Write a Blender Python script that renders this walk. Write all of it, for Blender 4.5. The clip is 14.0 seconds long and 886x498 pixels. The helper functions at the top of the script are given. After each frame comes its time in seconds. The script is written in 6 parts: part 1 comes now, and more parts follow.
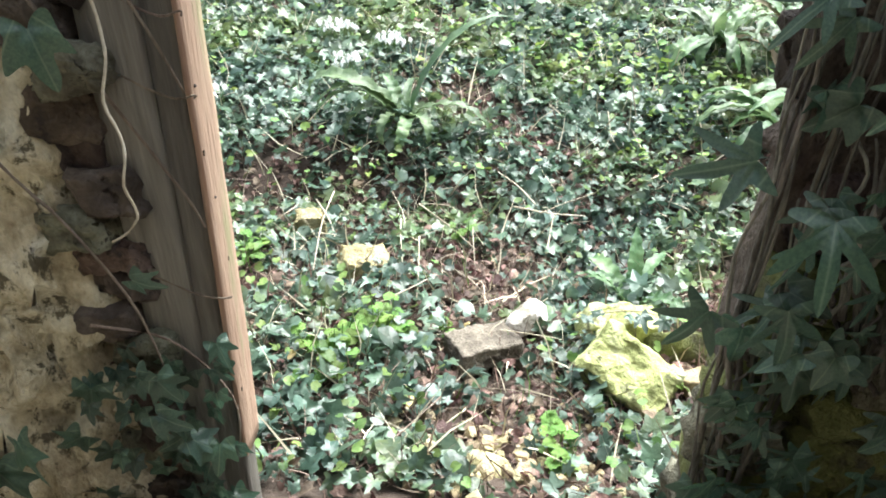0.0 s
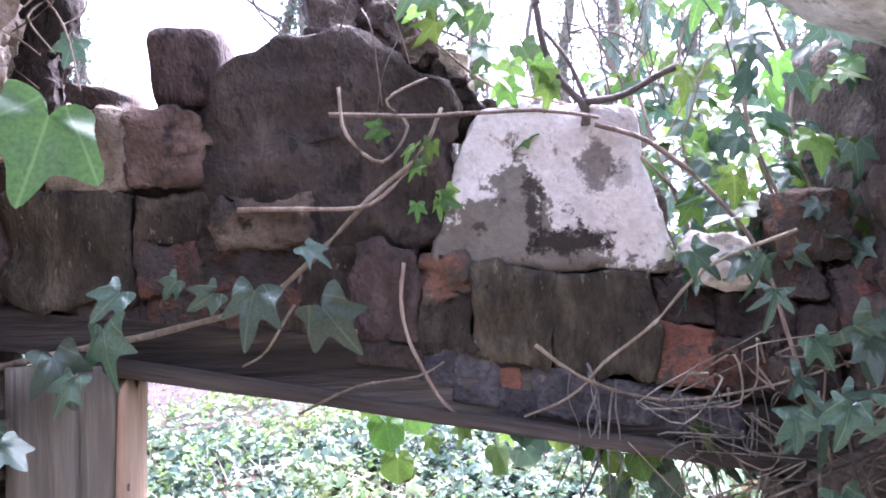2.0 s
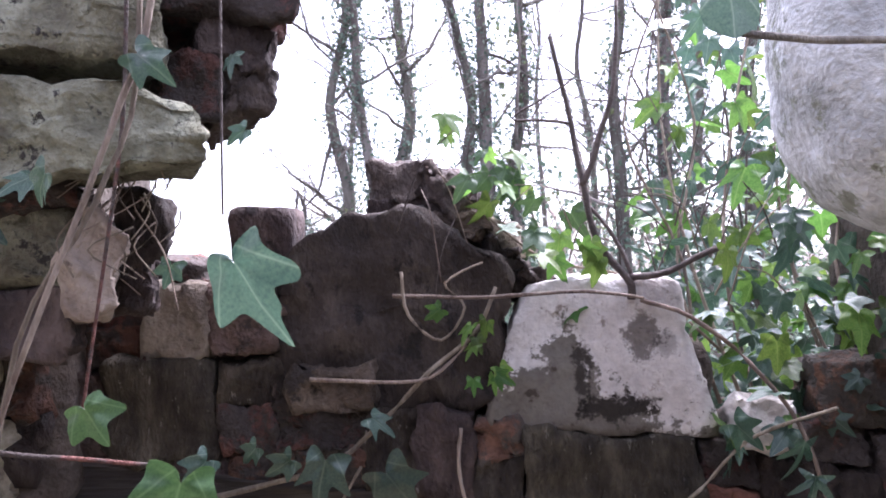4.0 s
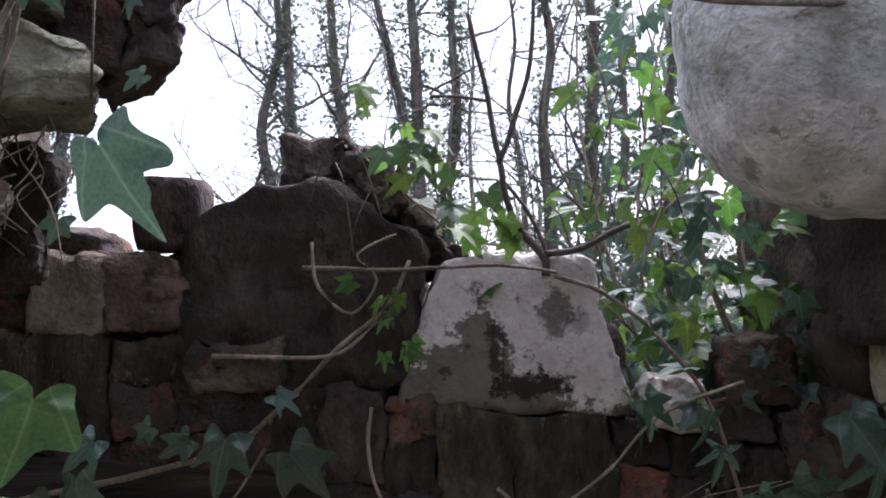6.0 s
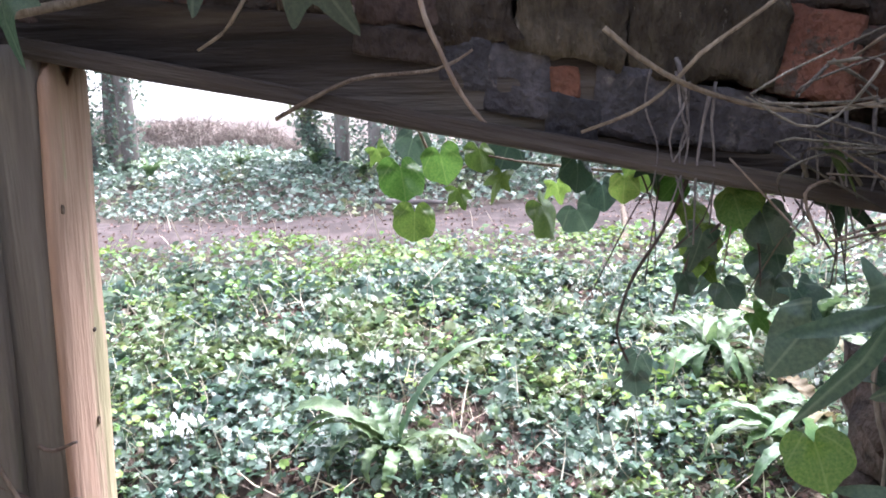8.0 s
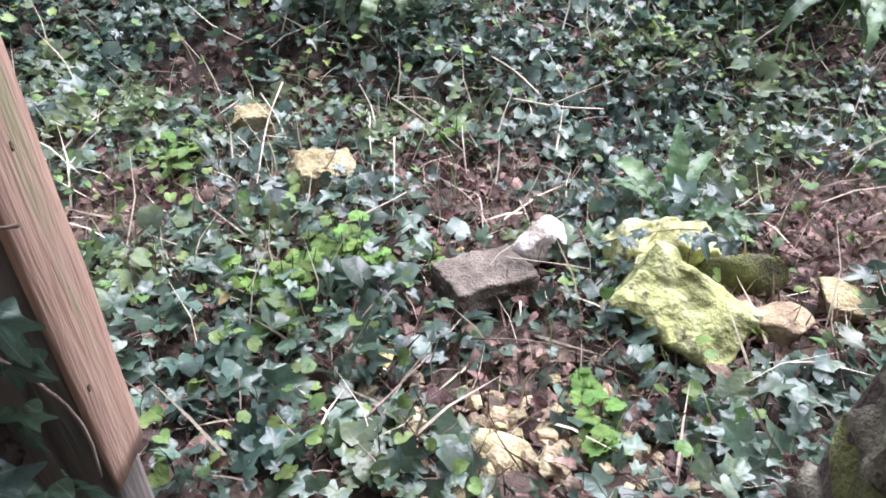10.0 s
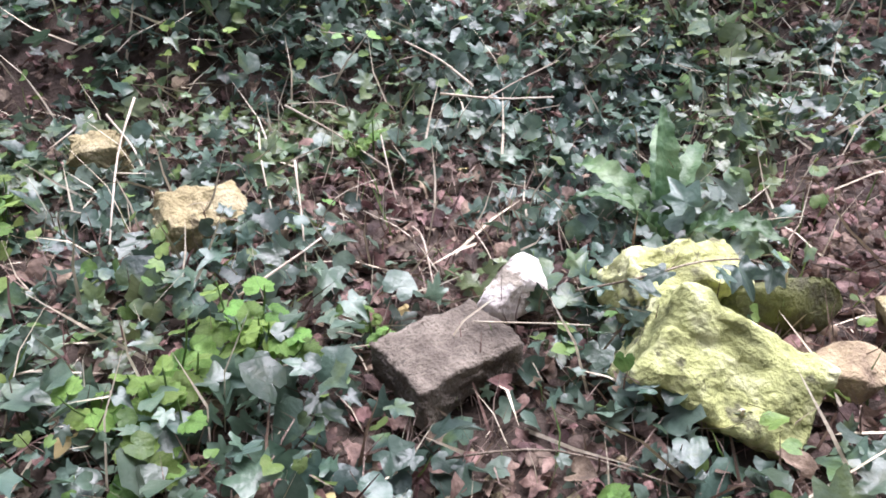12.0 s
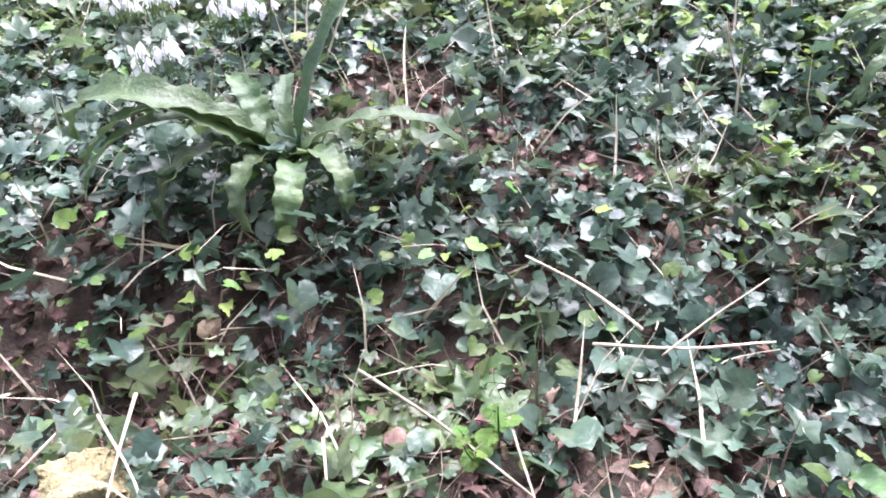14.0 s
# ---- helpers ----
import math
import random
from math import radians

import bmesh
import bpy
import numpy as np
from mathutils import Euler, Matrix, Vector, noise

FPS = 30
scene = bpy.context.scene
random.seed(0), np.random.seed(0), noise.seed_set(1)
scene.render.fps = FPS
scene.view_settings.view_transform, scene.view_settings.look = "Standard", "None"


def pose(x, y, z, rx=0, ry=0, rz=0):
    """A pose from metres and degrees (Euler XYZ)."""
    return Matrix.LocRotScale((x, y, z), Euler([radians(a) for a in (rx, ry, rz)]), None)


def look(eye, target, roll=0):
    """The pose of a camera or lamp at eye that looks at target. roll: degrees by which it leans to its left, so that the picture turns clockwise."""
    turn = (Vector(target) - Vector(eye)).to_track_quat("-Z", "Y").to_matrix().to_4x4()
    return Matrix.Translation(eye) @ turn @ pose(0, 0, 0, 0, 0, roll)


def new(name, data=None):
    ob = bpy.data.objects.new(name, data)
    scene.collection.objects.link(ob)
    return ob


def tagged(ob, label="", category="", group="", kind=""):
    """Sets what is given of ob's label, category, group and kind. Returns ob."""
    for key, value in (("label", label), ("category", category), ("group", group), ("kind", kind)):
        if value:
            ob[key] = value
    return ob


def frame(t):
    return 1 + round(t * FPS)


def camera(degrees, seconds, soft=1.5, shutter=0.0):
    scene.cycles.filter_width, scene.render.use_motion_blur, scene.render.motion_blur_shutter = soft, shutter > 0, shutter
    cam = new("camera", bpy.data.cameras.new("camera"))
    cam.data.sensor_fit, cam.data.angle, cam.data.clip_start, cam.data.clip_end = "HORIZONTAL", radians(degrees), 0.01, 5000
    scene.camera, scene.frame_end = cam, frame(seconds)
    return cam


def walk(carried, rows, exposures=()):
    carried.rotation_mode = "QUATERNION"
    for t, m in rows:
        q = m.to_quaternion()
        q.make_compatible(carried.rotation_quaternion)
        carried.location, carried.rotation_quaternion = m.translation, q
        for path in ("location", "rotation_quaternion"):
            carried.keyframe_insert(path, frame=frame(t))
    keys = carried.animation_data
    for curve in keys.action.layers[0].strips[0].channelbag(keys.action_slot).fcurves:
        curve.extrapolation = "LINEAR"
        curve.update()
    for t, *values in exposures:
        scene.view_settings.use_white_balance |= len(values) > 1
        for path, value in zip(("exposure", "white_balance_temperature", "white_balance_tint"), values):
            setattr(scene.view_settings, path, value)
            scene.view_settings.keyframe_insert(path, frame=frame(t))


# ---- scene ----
cam = camera(64.4, 14.0, 1.8)
PATH = [
    (0, (0.081, 0.049, 1.721), (-0.001, 1.722, 0.629), 1.15),
    (0.5, (0.068, 0.100, 1.903), (0.079, 1.909, 1.051), 0.53),
    (1, (0.064, 0.157, 1.993), (0.164, 2.097, 1.520), -0.87),
    (1.5, (0.064, 0.129, 2.054), (0.174, 2.117, 1.862), -1.15),
    (2, (0.076, 0.092, 2.117), (0.131, 2.091, 2.122), -2.08),
    (2.5, (0.060, 0.058, 2.195), (0.083, 2.058, 2.212), -2.85),
    (3, (0.048, 0.042, 2.224), (0.030, 2.040, 2.294), -2.84),
    (3.5, (0.047, 0.023, 2.318), (0.006, 2.021, 2.29), -2.59),
    (4, (0.076, 0.004, 2.372), (-0.009, 2.001, 2.411), -2.19),
    (4.2, (0.080, -0.001, 2.365), (-0.009, 1.993, 2.477), -1.60),
    (6.3, (0.104, 0.052, 2.226), (0.255, 2.042, 2.354), -1.05),
    (6.5, (0.095, 0.093, 2.175), (0.264, 2.085, 2.199), -0.62),
    (7, (0.112, 0.191, 2.081), (0.181, 2.180, 1.882), -0.44),
    (7.5, (0.100, 0.283, 1.990), (0.107, 2.263, 1.708), -1.18),
    (8, (0.100, 0.365, 1.881), (0.012, 2.327, 1.508), -0.90),
    (8.5, (0.103, 0.437, 1.756), (-0.076, 2.376, 1.299), -1.02),
    (9, (0.085, 0.476, 1.633), (-0.121, 2.329, 0.909), -1.40),
    (9.2, (0.075, 0.487, 1.565), (-0.099, 2.274, 0.684), -1.15),
    (11.3, (-0.053, 0.929, 1.086), (0.205, 2.311, -0.336), 5.59),
    (11.5, (-0.051, 0.978, 1.091), (0.238, 2.375, -0.311), 5.29),
    (12, (-0.035, 1.166, 1.059), (0.225, 2.657, -0.249), 1.66),
    (12.5, (0.019, 1.414, 0.992), (0.157, 2.899, -0.341), -3.48),
    (13, (0.064, 1.644, 1.012), (0.208, 3.165, -0.278), -4.48),
    (13.5, (-0.017, 1.823, 0.988), (0.163, 3.448, -0.164), -4.23),
    (14, (-0.091, 2.077, 0.980), (0.047, 3.724, -0.146), -5.16),
]
EXPOSURES = [(0.0, 1.9, 6190, 5), (0.5, 1.9, 6140, 7), (1.0, 1.8, 5880, 12), (1.5, 2.2, 5830, 18), (2.0, 3.14, 5510, 30), (2.5, 3.16, 5460, 31), (3.5, 2.71, 5640, 29), (4.2, 1.95, 5740, 25.5), (6.3, 1.1, 5850, 20), (6.6, 1.45, 5850, 20), (7.0, 2.75, 5760, 21.5), (7.5, 2.9, 5710, 21.5), (8.0, 2.35, 5820, 20.5), (8.6, 1.6, 5750, 23.5), (9.0, 1.35, 5700, 24.5), (9.2, 1.3, 5700, 24.5), (11.3, 1.25, 5990, 24), (12.0, 1.14, 5940, 25), (12.5, 1.15, 5940, 25), (13.0, 1.17, 5890, 26), (14.0, 1.68, 5890, 25)]
walk(cam, [(t, look(eye, target, roll)) for t, eye, target, roll in PATH], EXPOSURES)

# ---- light ----
world = bpy.data.worlds.new("sky")
scene.world = world
world.use_nodes = True
wt = world.node_tree
sky = wt.nodes.new("ShaderNodeTexSky")
sky.sky_type = "NISHITA"
sky.sun_disc = False
sky.sun_elevation, sky.sun_rotation = radians(57), radians(30)
sky.air_density, sky.dust_density, sky.ozone_density = 1.0, 2.0, 1.0
veil = wt.nodes.new("ShaderNodeHueSaturation")
veil.inputs["Saturation"].default_value = 0.3
wt.links.new(sky.outputs[0], veil.inputs["Color"])
bg = wt.nodes["Background"]
wt.links.new(veil.outputs[0], bg.inputs[0])
bg.inputs[1].default_value = 0.15
sun_data = bpy.data.lights.new("sun", "SUN")
sun_data.energy, sun_data.angle, sun_data.color = 4.6, radians(50), (1.0, 0.97, 0.93)
sun = new("sun", sun_data)
sun.matrix_world = look((5, 9.5, 15), (0, 1, 0))

# ---- materials ----


def mat(name, cols, rough=0.85, scale=8.0, fine=60.0, bump=0.4, per="object", vary=0.25, through_light=0.0, spec=0.4, stretch=(1, 1, 1), spots=None, detail=6.0, veins=None, coat=None):
    """Noise at two scales over two to three colours, with fine relief; per: object, island or none."""
    m = bpy.data.materials.new(name)
    m.use_nodes = True
    nt = m.node_tree
    n, l = nt.nodes, nt.links
    b = n["Principled BSDF"]
    b.inputs["Roughness"].default_value = rough
    b.inputs["Specular IOR Level"].default_value = spec
    tc = n.new("ShaderNodeTexCoord")
    mp = n.new("ShaderNodeMapping")
    mp.inputs["Scale"].default_value = stretch
    geo = n.new("ShaderNodeNewGeometry")
    oi = n.new("ShaderNodeObjectInfo")
    rnd = geo.outputs["Random Per Island"] if per == "island" else oi.outputs["Random"]
    add = n.new("ShaderNodeVectorMath")
    add.operation = "MULTIPLY_ADD"
    comb = n.new("ShaderNodeCombineXYZ")
    for i in range(3):
        l.new(rnd, comb.inputs[i])
    l.new(comb.outputs[0], add.inputs[0])
    add.inputs[1].default_value = (0.0, 0.0, 0.0) if per == "island" else (7.0, 3.0, 5.0)
    l.new(tc.outputs["Object"], mp.inputs[0])
    l.new(mp.outputs[0], add.inputs[2])
    big = n.new("ShaderNodeTexNoise")
    big.inputs["Scale"].default_value, big.inputs["Detail"].default_value = scale, detail
    big.inputs["Roughness"].default_value = 0.65
    small = n.new("ShaderNodeTexNoise")
    small.inputs["Scale"].default_value, small.inputs["Detail"].default_value = fine, 4
    for t in (big, small):
        l.new(add.outputs[0], t.inputs["Vector"])
    ramp = n.new("ShaderNodeValToRGB")
    while len(ramp.color_ramp.elements) < len(cols):
        ramp.color_ramp.elements.new(0.5)
    for i, c in enumerate(cols):
        e = ramp.color_ramp.elements[i]
        e.position, e.color = 0.34 + 0.32 * i / max(1, len(cols) - 1), (*c, 1)
    l.new(big.outputs[0], ramp.inputs[0])
    col = ramp.outputs[0]
    if spots:
        sr = n.new("ShaderNodeValToRGB")
        sr.color_ramp.elements[0].position, sr.color_ramp.elements[1].position = spots[1], spots[1] + 0.06
        sn = n.new("ShaderNodeTexNoise")
        sn.inputs["Scale"].default_value, sn.inputs["Detail"].default_value, sn.inputs["Roughness"].default_value = spots[2], 8, 0.7
        l.new(add.outputs[0], sn.inputs["Vector"])
        l.new(sn.outputs[0], sr.inputs[0])
        mx = n.new("ShaderNodeMixRGB")
        l.new(sr.outputs[0], mx.inputs[0])
        l.new(col, mx.inputs[1])
        mx.inputs[2].default_value = (*spots[0], 1)
        col = mx.outputs[0]
    if coat:
        # flaked limewash: bare stone below a ragged line, and dark blotches where the wash has come off
        line, blots, bare_col, dark_col = coat
        xyz = n.new("ShaderNodeSeparateXYZ")
        l.new(tc.outputs["Object"], xyz.inputs[0])
        along = n.new("ShaderNodeMapRange")
        along.inputs["From Min"].default_value, along.inputs["From Max"].default_value = -0.2, 0.2
        l.new(xyz.outputs[0], along.inputs[0])
        edge_line = n.new("ShaderNodeValToRGB")
        while len(edge_line.color_ramp.elements) < len(line):
            edge_line.color_ramp.elements.new(0.5)
        for i, (px0, pz0) in enumerate(line):
            e = edge_line.color_ramp.elements[i]
            k = (pz0 + 0.2) / 0.4
            e.position, e.color = (px0 + 0.2) / 0.4, (k, k, k, 1)
        l.new(along.outputs[0], edge_line.inputs[0])
        rag = n.new("ShaderNodeTexNoise")
        rag.inputs["Scale"].default_value, rag.inputs["Detail"].default_value, rag.inputs["Roughness"].default_value = 30, 12, 0.75
        l.new(tc.outputs["Object"], rag.inputs["Vector"])

        def calc(op, a, c=None, d=None):
            k = n.new("ShaderNodeMath")
            k.operation = op
            for i, v in enumerate((a, c, d)):
                if v is None:
                    continue
                if isinstance(v, float):
                    k.inputs[i].default_value = v
                else:
                    l.new(v, k.inputs[i])
            return k.outputs[0]

        def blend(base, paint, mask, lo, hi, full):
            r_ = n.new("ShaderNodeMapRange")
            r_.inputs["From Min"].default_value, r_.inputs["From Max"].default_value = lo, hi
            r_.inputs["To Min"].default_value, r_.inputs["To Max"].default_value = full, 0.0
            l.new(mask, r_.inputs[0])
            mix_ = n.new("ShaderNodeMixRGB")
            mix_.blend_type = "MULTIPLY"
            l.new(r_.outputs[0], mix_.inputs[0])
            l.new(base, mix_.inputs[1])
            mix_.inputs[2].default_value = (*paint, 1)
            return mix_.outputs[0]

        shake = calc("MULTIPLY_ADD", rag.outputs[0], 0.3, -0.15)
        over = calc("SUBTRACT", calc("ADD", xyz.outputs[2], shake), calc("MULTIPLY_ADD", edge_line.outputs[0], 0.4, -0.2))
        col = blend(col, bare_col, over, -0.008, 0.006, 0.92)
        for bx, bz, rx, rz, full in blots:
            u = calc("MULTIPLY", calc("SUBTRACT", xyz.outputs[0], bx), 1.0 / rx)
            w = calc("MULTIPLY", calc("SUBTRACT", xyz.outputs[2], bz), 1.0 / rz)
            far_ = calc("SQRT", calc("ADD", calc("MULTIPLY", u, u), calc("MULTIPLY", w, w)))
            col = blend(col, dark_col, calc("MULTIPLY_ADD", shake, 14.0, far_), 0.75, 1.1, full)
    if veins:
        # pale ribs that fan out from a leaf's stalk
        sep = n.new("ShaderNodeSeparateXYZ")
        l.new(tc.outputs["Object"], sep.inputs[0])

        def step(op, a, c=None):
            k = n.new("ShaderNodeMath")
            k.operation = op
            for i, s in enumerate((a, c)):
                if s is None:
                    continue
                if isinstance(s, float):
                    k.inputs[i].default_value = s
                else:
                    l.new(s, k.inputs[i])
            return k.outputs[0]

        up = step("SUBTRACT", sep.outputs[1], 0.12)
        fan = step("PINGPONG", step("ARCTAN2", sep.outputs[0], up), 0.36)
        reach = step("SQRT", step("ADD", step("MULTIPLY", sep.outputs[0], sep.outputs[0]), step("MULTIPLY", up, up)))
        rib = n.new("ShaderNodeMapRange")
        rib.inputs["From Min"].default_value, rib.inputs["From Max"].default_value = 0.004, 0.02
        rib.inputs["To Min"].default_value, rib.inputs["To Max"].default_value = 0.5, 0.0
        l.new(step("MULTIPLY", fan, reach), rib.inputs[0])
        vm = n.new("ShaderNodeMixRGB")
        l.new(rib.outputs[0], vm.inputs[0])
        l.new(col, vm.inputs[1])
        vm.inputs[2].default_value = (*veins, 1)
        col = vm.outputs[0]
    hsv = n.new("ShaderNodeHueSaturation")
    l.new(col, hsv.inputs["Color"])
    mr = n.new("ShaderNodeMapRange")
    mr.inputs["To Min"].default_value, mr.inputs["To Max"].default_value = 1 - vary, 1 + vary
    l.new(rnd, mr.inputs[0])
    fm = n.new("ShaderNodeMath")
    fm.operation = "MULTIPLY_ADD"
    l.new(small.outputs[0], fm.inputs[0])
    fm.inputs[1].default_value = 0.5
    fm.inputs[2].default_value = 0.75
    mm = n.new("ShaderNodeMath")
    mm.operation = "MULTIPLY"
    l.new(fm.outputs[0], mm.inputs[0])
    l.new(mr.outputs[0], mm.inputs[1])
    l.new(mm.outputs[0], hsv.inputs["Value"])
    if vary:
        hr = n.new("ShaderNodeMapRange")
        hr.inputs["To Min"].default_value, hr.inputs["To Max"].default_value = 0.5 - vary * 0.06, 0.5 + vary * 0.06
        fr = n.new("ShaderNodeMath")
        fr.operation = "FRACT"
        fq = n.new("ShaderNodeMath")
        fq.operation = "MULTIPLY"
        fq.inputs[1].default_value = 7.3
        l.new(rnd, fq.inputs[0])
        l.new(fq.outputs[0], fr.inputs[0])
        l.new(fr.outputs[0], hr.inputs[0])
        l.new(hr.outputs[0], hsv.inputs["Hue"])
    l.new(hsv.outputs[0], b.inputs["Base Color"])
    if bump:
        bp = n.new("ShaderNodeBump")
        bp.inputs["Strength"].default_value, bp.inputs["Distance"].default_value = bump, 0.01
        ad = n.new("ShaderNodeMath")
        ad.operation = "ADD"
        l.new(big.outputs[0], ad.inputs[0])
        l.new(small.outputs[0], ad.inputs[1])
        l.new(ad.outputs[0], bp.inputs["Height"])
        l.new(bp.outputs[0], b.inputs["Normal"])
    if through_light:
        tr = n.new("ShaderNodeBsdfTranslucent")
        sat = n.new("ShaderNodeHueSaturation")
        sat.inputs["Value"].default_value = 1.25
        sat.inputs["Hue"].default_value = 0.485
        l.new(hsv.outputs[0], sat.inputs["Color"])
        l.new(sat.outputs[0], tr.inputs[0])
        mix = n.new("ShaderNodeMixShader")
        mix.inputs[0].default_value = through_light
        l.new(b.outputs[0], mix.inputs[1])
        l.new(tr.outputs[0], mix.inputs[2])
        l.new(mix.outputs[0], n["Material Output"].inputs[0])
    return m


M_SOIL = mat("soil", [(0.03, 0.022, 0.017), (0.06, 0.043, 0.033), (0.10, 0.075, 0.06)], 0.95, 5, 90, 0.8, vary=0)
M_PATH = mat("trodden_earth", [(0.035, 0.025, 0.022), (0.062, 0.045, 0.041), (0.11, 0.084, 0.078)], 0.95, 3, 40, 0.9, vary=0)
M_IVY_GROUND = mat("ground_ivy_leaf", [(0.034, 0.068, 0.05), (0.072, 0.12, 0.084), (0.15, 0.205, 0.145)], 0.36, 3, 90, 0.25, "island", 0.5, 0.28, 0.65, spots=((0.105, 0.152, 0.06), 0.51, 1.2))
# paler, bluer than the near ivy: the lit look of the far bank is painted in
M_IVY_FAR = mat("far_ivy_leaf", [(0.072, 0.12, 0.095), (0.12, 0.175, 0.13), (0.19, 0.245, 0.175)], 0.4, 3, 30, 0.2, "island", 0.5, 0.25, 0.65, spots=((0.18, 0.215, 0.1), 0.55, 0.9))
M_IVY = mat("ivy_leaf", [(0.0266, 0.0608, 0.0441), (0.0441, 0.0897, 0.0608), (0.0684, 0.118, 0.076)], 0.36, 25, 160, 0.2, "object", 0.35, 0.22, 0.8, veins=(0.16, 0.22, 0.15))
# two greener copies of ivy_leaf: sunlight, then backlight on young leaves, in the colour
M_IVY_MID = mat("sunlit_ivy_leaf", [(0.0273, 0.0663, 0.0218), (0.0406, 0.0897, 0.0289), (0.0546, 0.109, 0.0359)], 0.4, 25, 160, 0.2, "object", 0.25, 0.22, 0.6, veins=(0.11, 0.18, 0.075))
M_IVY_LIT = mat("backlit_young_ivy_leaf", [(0.048, 0.115, 0.02), (0.075, 0.16, 0.03), (0.115, 0.195, 0.042)], 0.42, 25, 160, 0.2, "object", 0.4, 0.42, 0.5, veins=(0.16, 0.25, 0.07))
M_NETTLE = mat("seedling_leaf", [(0.11, 0.22, 0.045), (0.165, 0.3, 0.06), (0.22, 0.35, 0.09)], 0.5, 25, 160, 0.4, "object", 0.35, 0.4, 0.5, veins=(0.08, 0.16, 0.04))
M_YOUNG = mat("young_green_leaf", [(0.08, 0.15, 0.04), (0.12, 0.2, 0.052), (0.17, 0.245, 0.075)], 0.5, 20, 120, 0.3, "island", 0.4, 0.3)
M_HERB = mat("herb_leaf", [(0.08, 0.165, 0.035), (0.135, 0.235, 0.048), (0.21, 0.29, 0.075)], 0.5, 6, 120, 0.3, "island", 0.5, 0.3, 0.5)
M_LITTER = mat("dry_leaf", [(0.065, 0.04, 0.032), (0.135, 0.086, 0.066), (0.3, 0.21, 0.165)], 0.7, 20, 140, 0.4, "island", 0.6, 0.15)
M_FERN = mat("fern_frond", [(0.05, 0.1, 0.042), (0.09, 0.155, 0.064), (0.15, 0.215, 0.1)], 0.46, 9, 90, 0.35, "object", 0.4, 0.25, 0.5)
M_FERN_DRY = mat("withered_frond", [(0.09, 0.075, 0.04), (0.14, 0.115, 0.06), (0.2, 0.165, 0.09)], 0.6, 9, 90, 0.35, "object", 0.3, 0.25, 0.3)
M_STALK = mat("dry_stalk", [(0.35, 0.29, 0.21), (0.5, 0.43, 0.33), (0.62, 0.56, 0.46)], 0.8, 12, 120, 0.3, "object", 0.2)
M_ROOTDARK = mat("old_ivy_stem", [(0.07, 0.063, 0.052), (0.14, 0.126, 0.104), (0.23, 0.212, 0.178)], 0.9, 20, 160, 0.7, "object", 0.4, stretch=(1, 1, 0.3))
M_ROOT = mat("ivy_stem", [(0.12, 0.088, 0.068), (0.2, 0.155, 0.12), (0.3, 0.245, 0.195)], 0.85, 20, 160, 0.6, "object", 0.3, stretch=(1, 1, 0.3))
M_DUSTY = mat("dusty_dead_root", [(0.101, 0.09, 0.09), (0.158, 0.144, 0.144), (0.216, 0.202, 0.198)], 0.95, 20, 160, 0.5, "object", 0.2)
M_TWIG = mat("dark_twig", [(0.06, 0.045, 0.04), (0.11, 0.085, 0.075)], 0.8, 20, 140, 0.5, "object", 0.2)
M_BARK = mat("bark", [(0.09, 0.076, 0.068), (0.165, 0.143, 0.13), (0.26, 0.235, 0.215)], 0.9, 3, 30, 0.9, "object", 0.3, stretch=(1, 1, 0.25))
M_CROWN = mat("winter_twig", [(0.1, 0.082, 0.072), (0.16, 0.135, 0.12)], 0.9, 5, 40, 0.0, "object", 0.3)
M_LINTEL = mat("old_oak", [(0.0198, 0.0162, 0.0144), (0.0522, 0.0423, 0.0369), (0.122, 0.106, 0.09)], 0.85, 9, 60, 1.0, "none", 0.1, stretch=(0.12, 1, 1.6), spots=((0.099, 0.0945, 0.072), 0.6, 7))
M_POST = mat("grey_timber", [(0.095, 0.085, 0.072), (0.16, 0.145, 0.122), (0.23, 0.215, 0.185)], 0.8, 10, 90, 0.5, "none", 0.1, stretch=(1.6, 1.6, 0.1), spots=((0.13, 0.14, 0.085), 0.58, 3))
M_FRESH = mat("pale_timber", [(0.27, 0.165, 0.118), (0.38, 0.25, 0.18), (0.47, 0.335, 0.245)], 0.75, 9, 90, 0.45, "none", 0.0, stretch=(1.5, 1.5, 0.12), spots=((0.33, 0.29, 0.17), 0.58, 9))
M_BRICK = mat("red_brick", [(0.056, 0.032, 0.0264), (0.104, 0.0496, 0.0368), (0.168, 0.08, 0.056)], 0.92, 18, 120, 0.9, "object", 0.35, spots=((0.06, 0.048, 0.0416), 0.45, 11))
M_ORANGE = mat("orange_brick", [(0.111, 0.0493, 0.034), (0.166, 0.0714, 0.0476), (0.196, 0.0978, 0.0697)], 0.9, 14, 140, 0.8, "object", 0.15, spots=((0.0765, 0.0578, 0.0467), 0.56, 16))
M_SOOT = mat("sooty_stone", [(0.0252, 0.0178, 0.0163), (0.0555, 0.0392, 0.034), (0.118, 0.0888, 0.077)], 0.92, 7, 90, 1.0, "object", 0.3, spots=((0.0222, 0.0163, 0.0148), 0.56, 12), stretch=(1.3, 1, 0.8))
M_GREENSTONE = mat("lichened_stone", [(0.0213, 0.016, 0.0122), (0.0532, 0.0418, 0.0296), (0.11, 0.0912, 0.0669)], 0.92, 13, 120, 1.0, "object", 0.25, spots=((0.19, 0.167, 0.137), 0.61, 34), stretch=(1.7, 1, 0.7))
M_TAN = mat("tan_stone", [(0.0585, 0.0398, 0.0312), (0.109, 0.0749, 0.0577), (0.179, 0.133, 0.106)], 0.92, 9, 110, 1.0, "object", 0.25, spots=((0.039, 0.0289, 0.025), 0.52, 12))
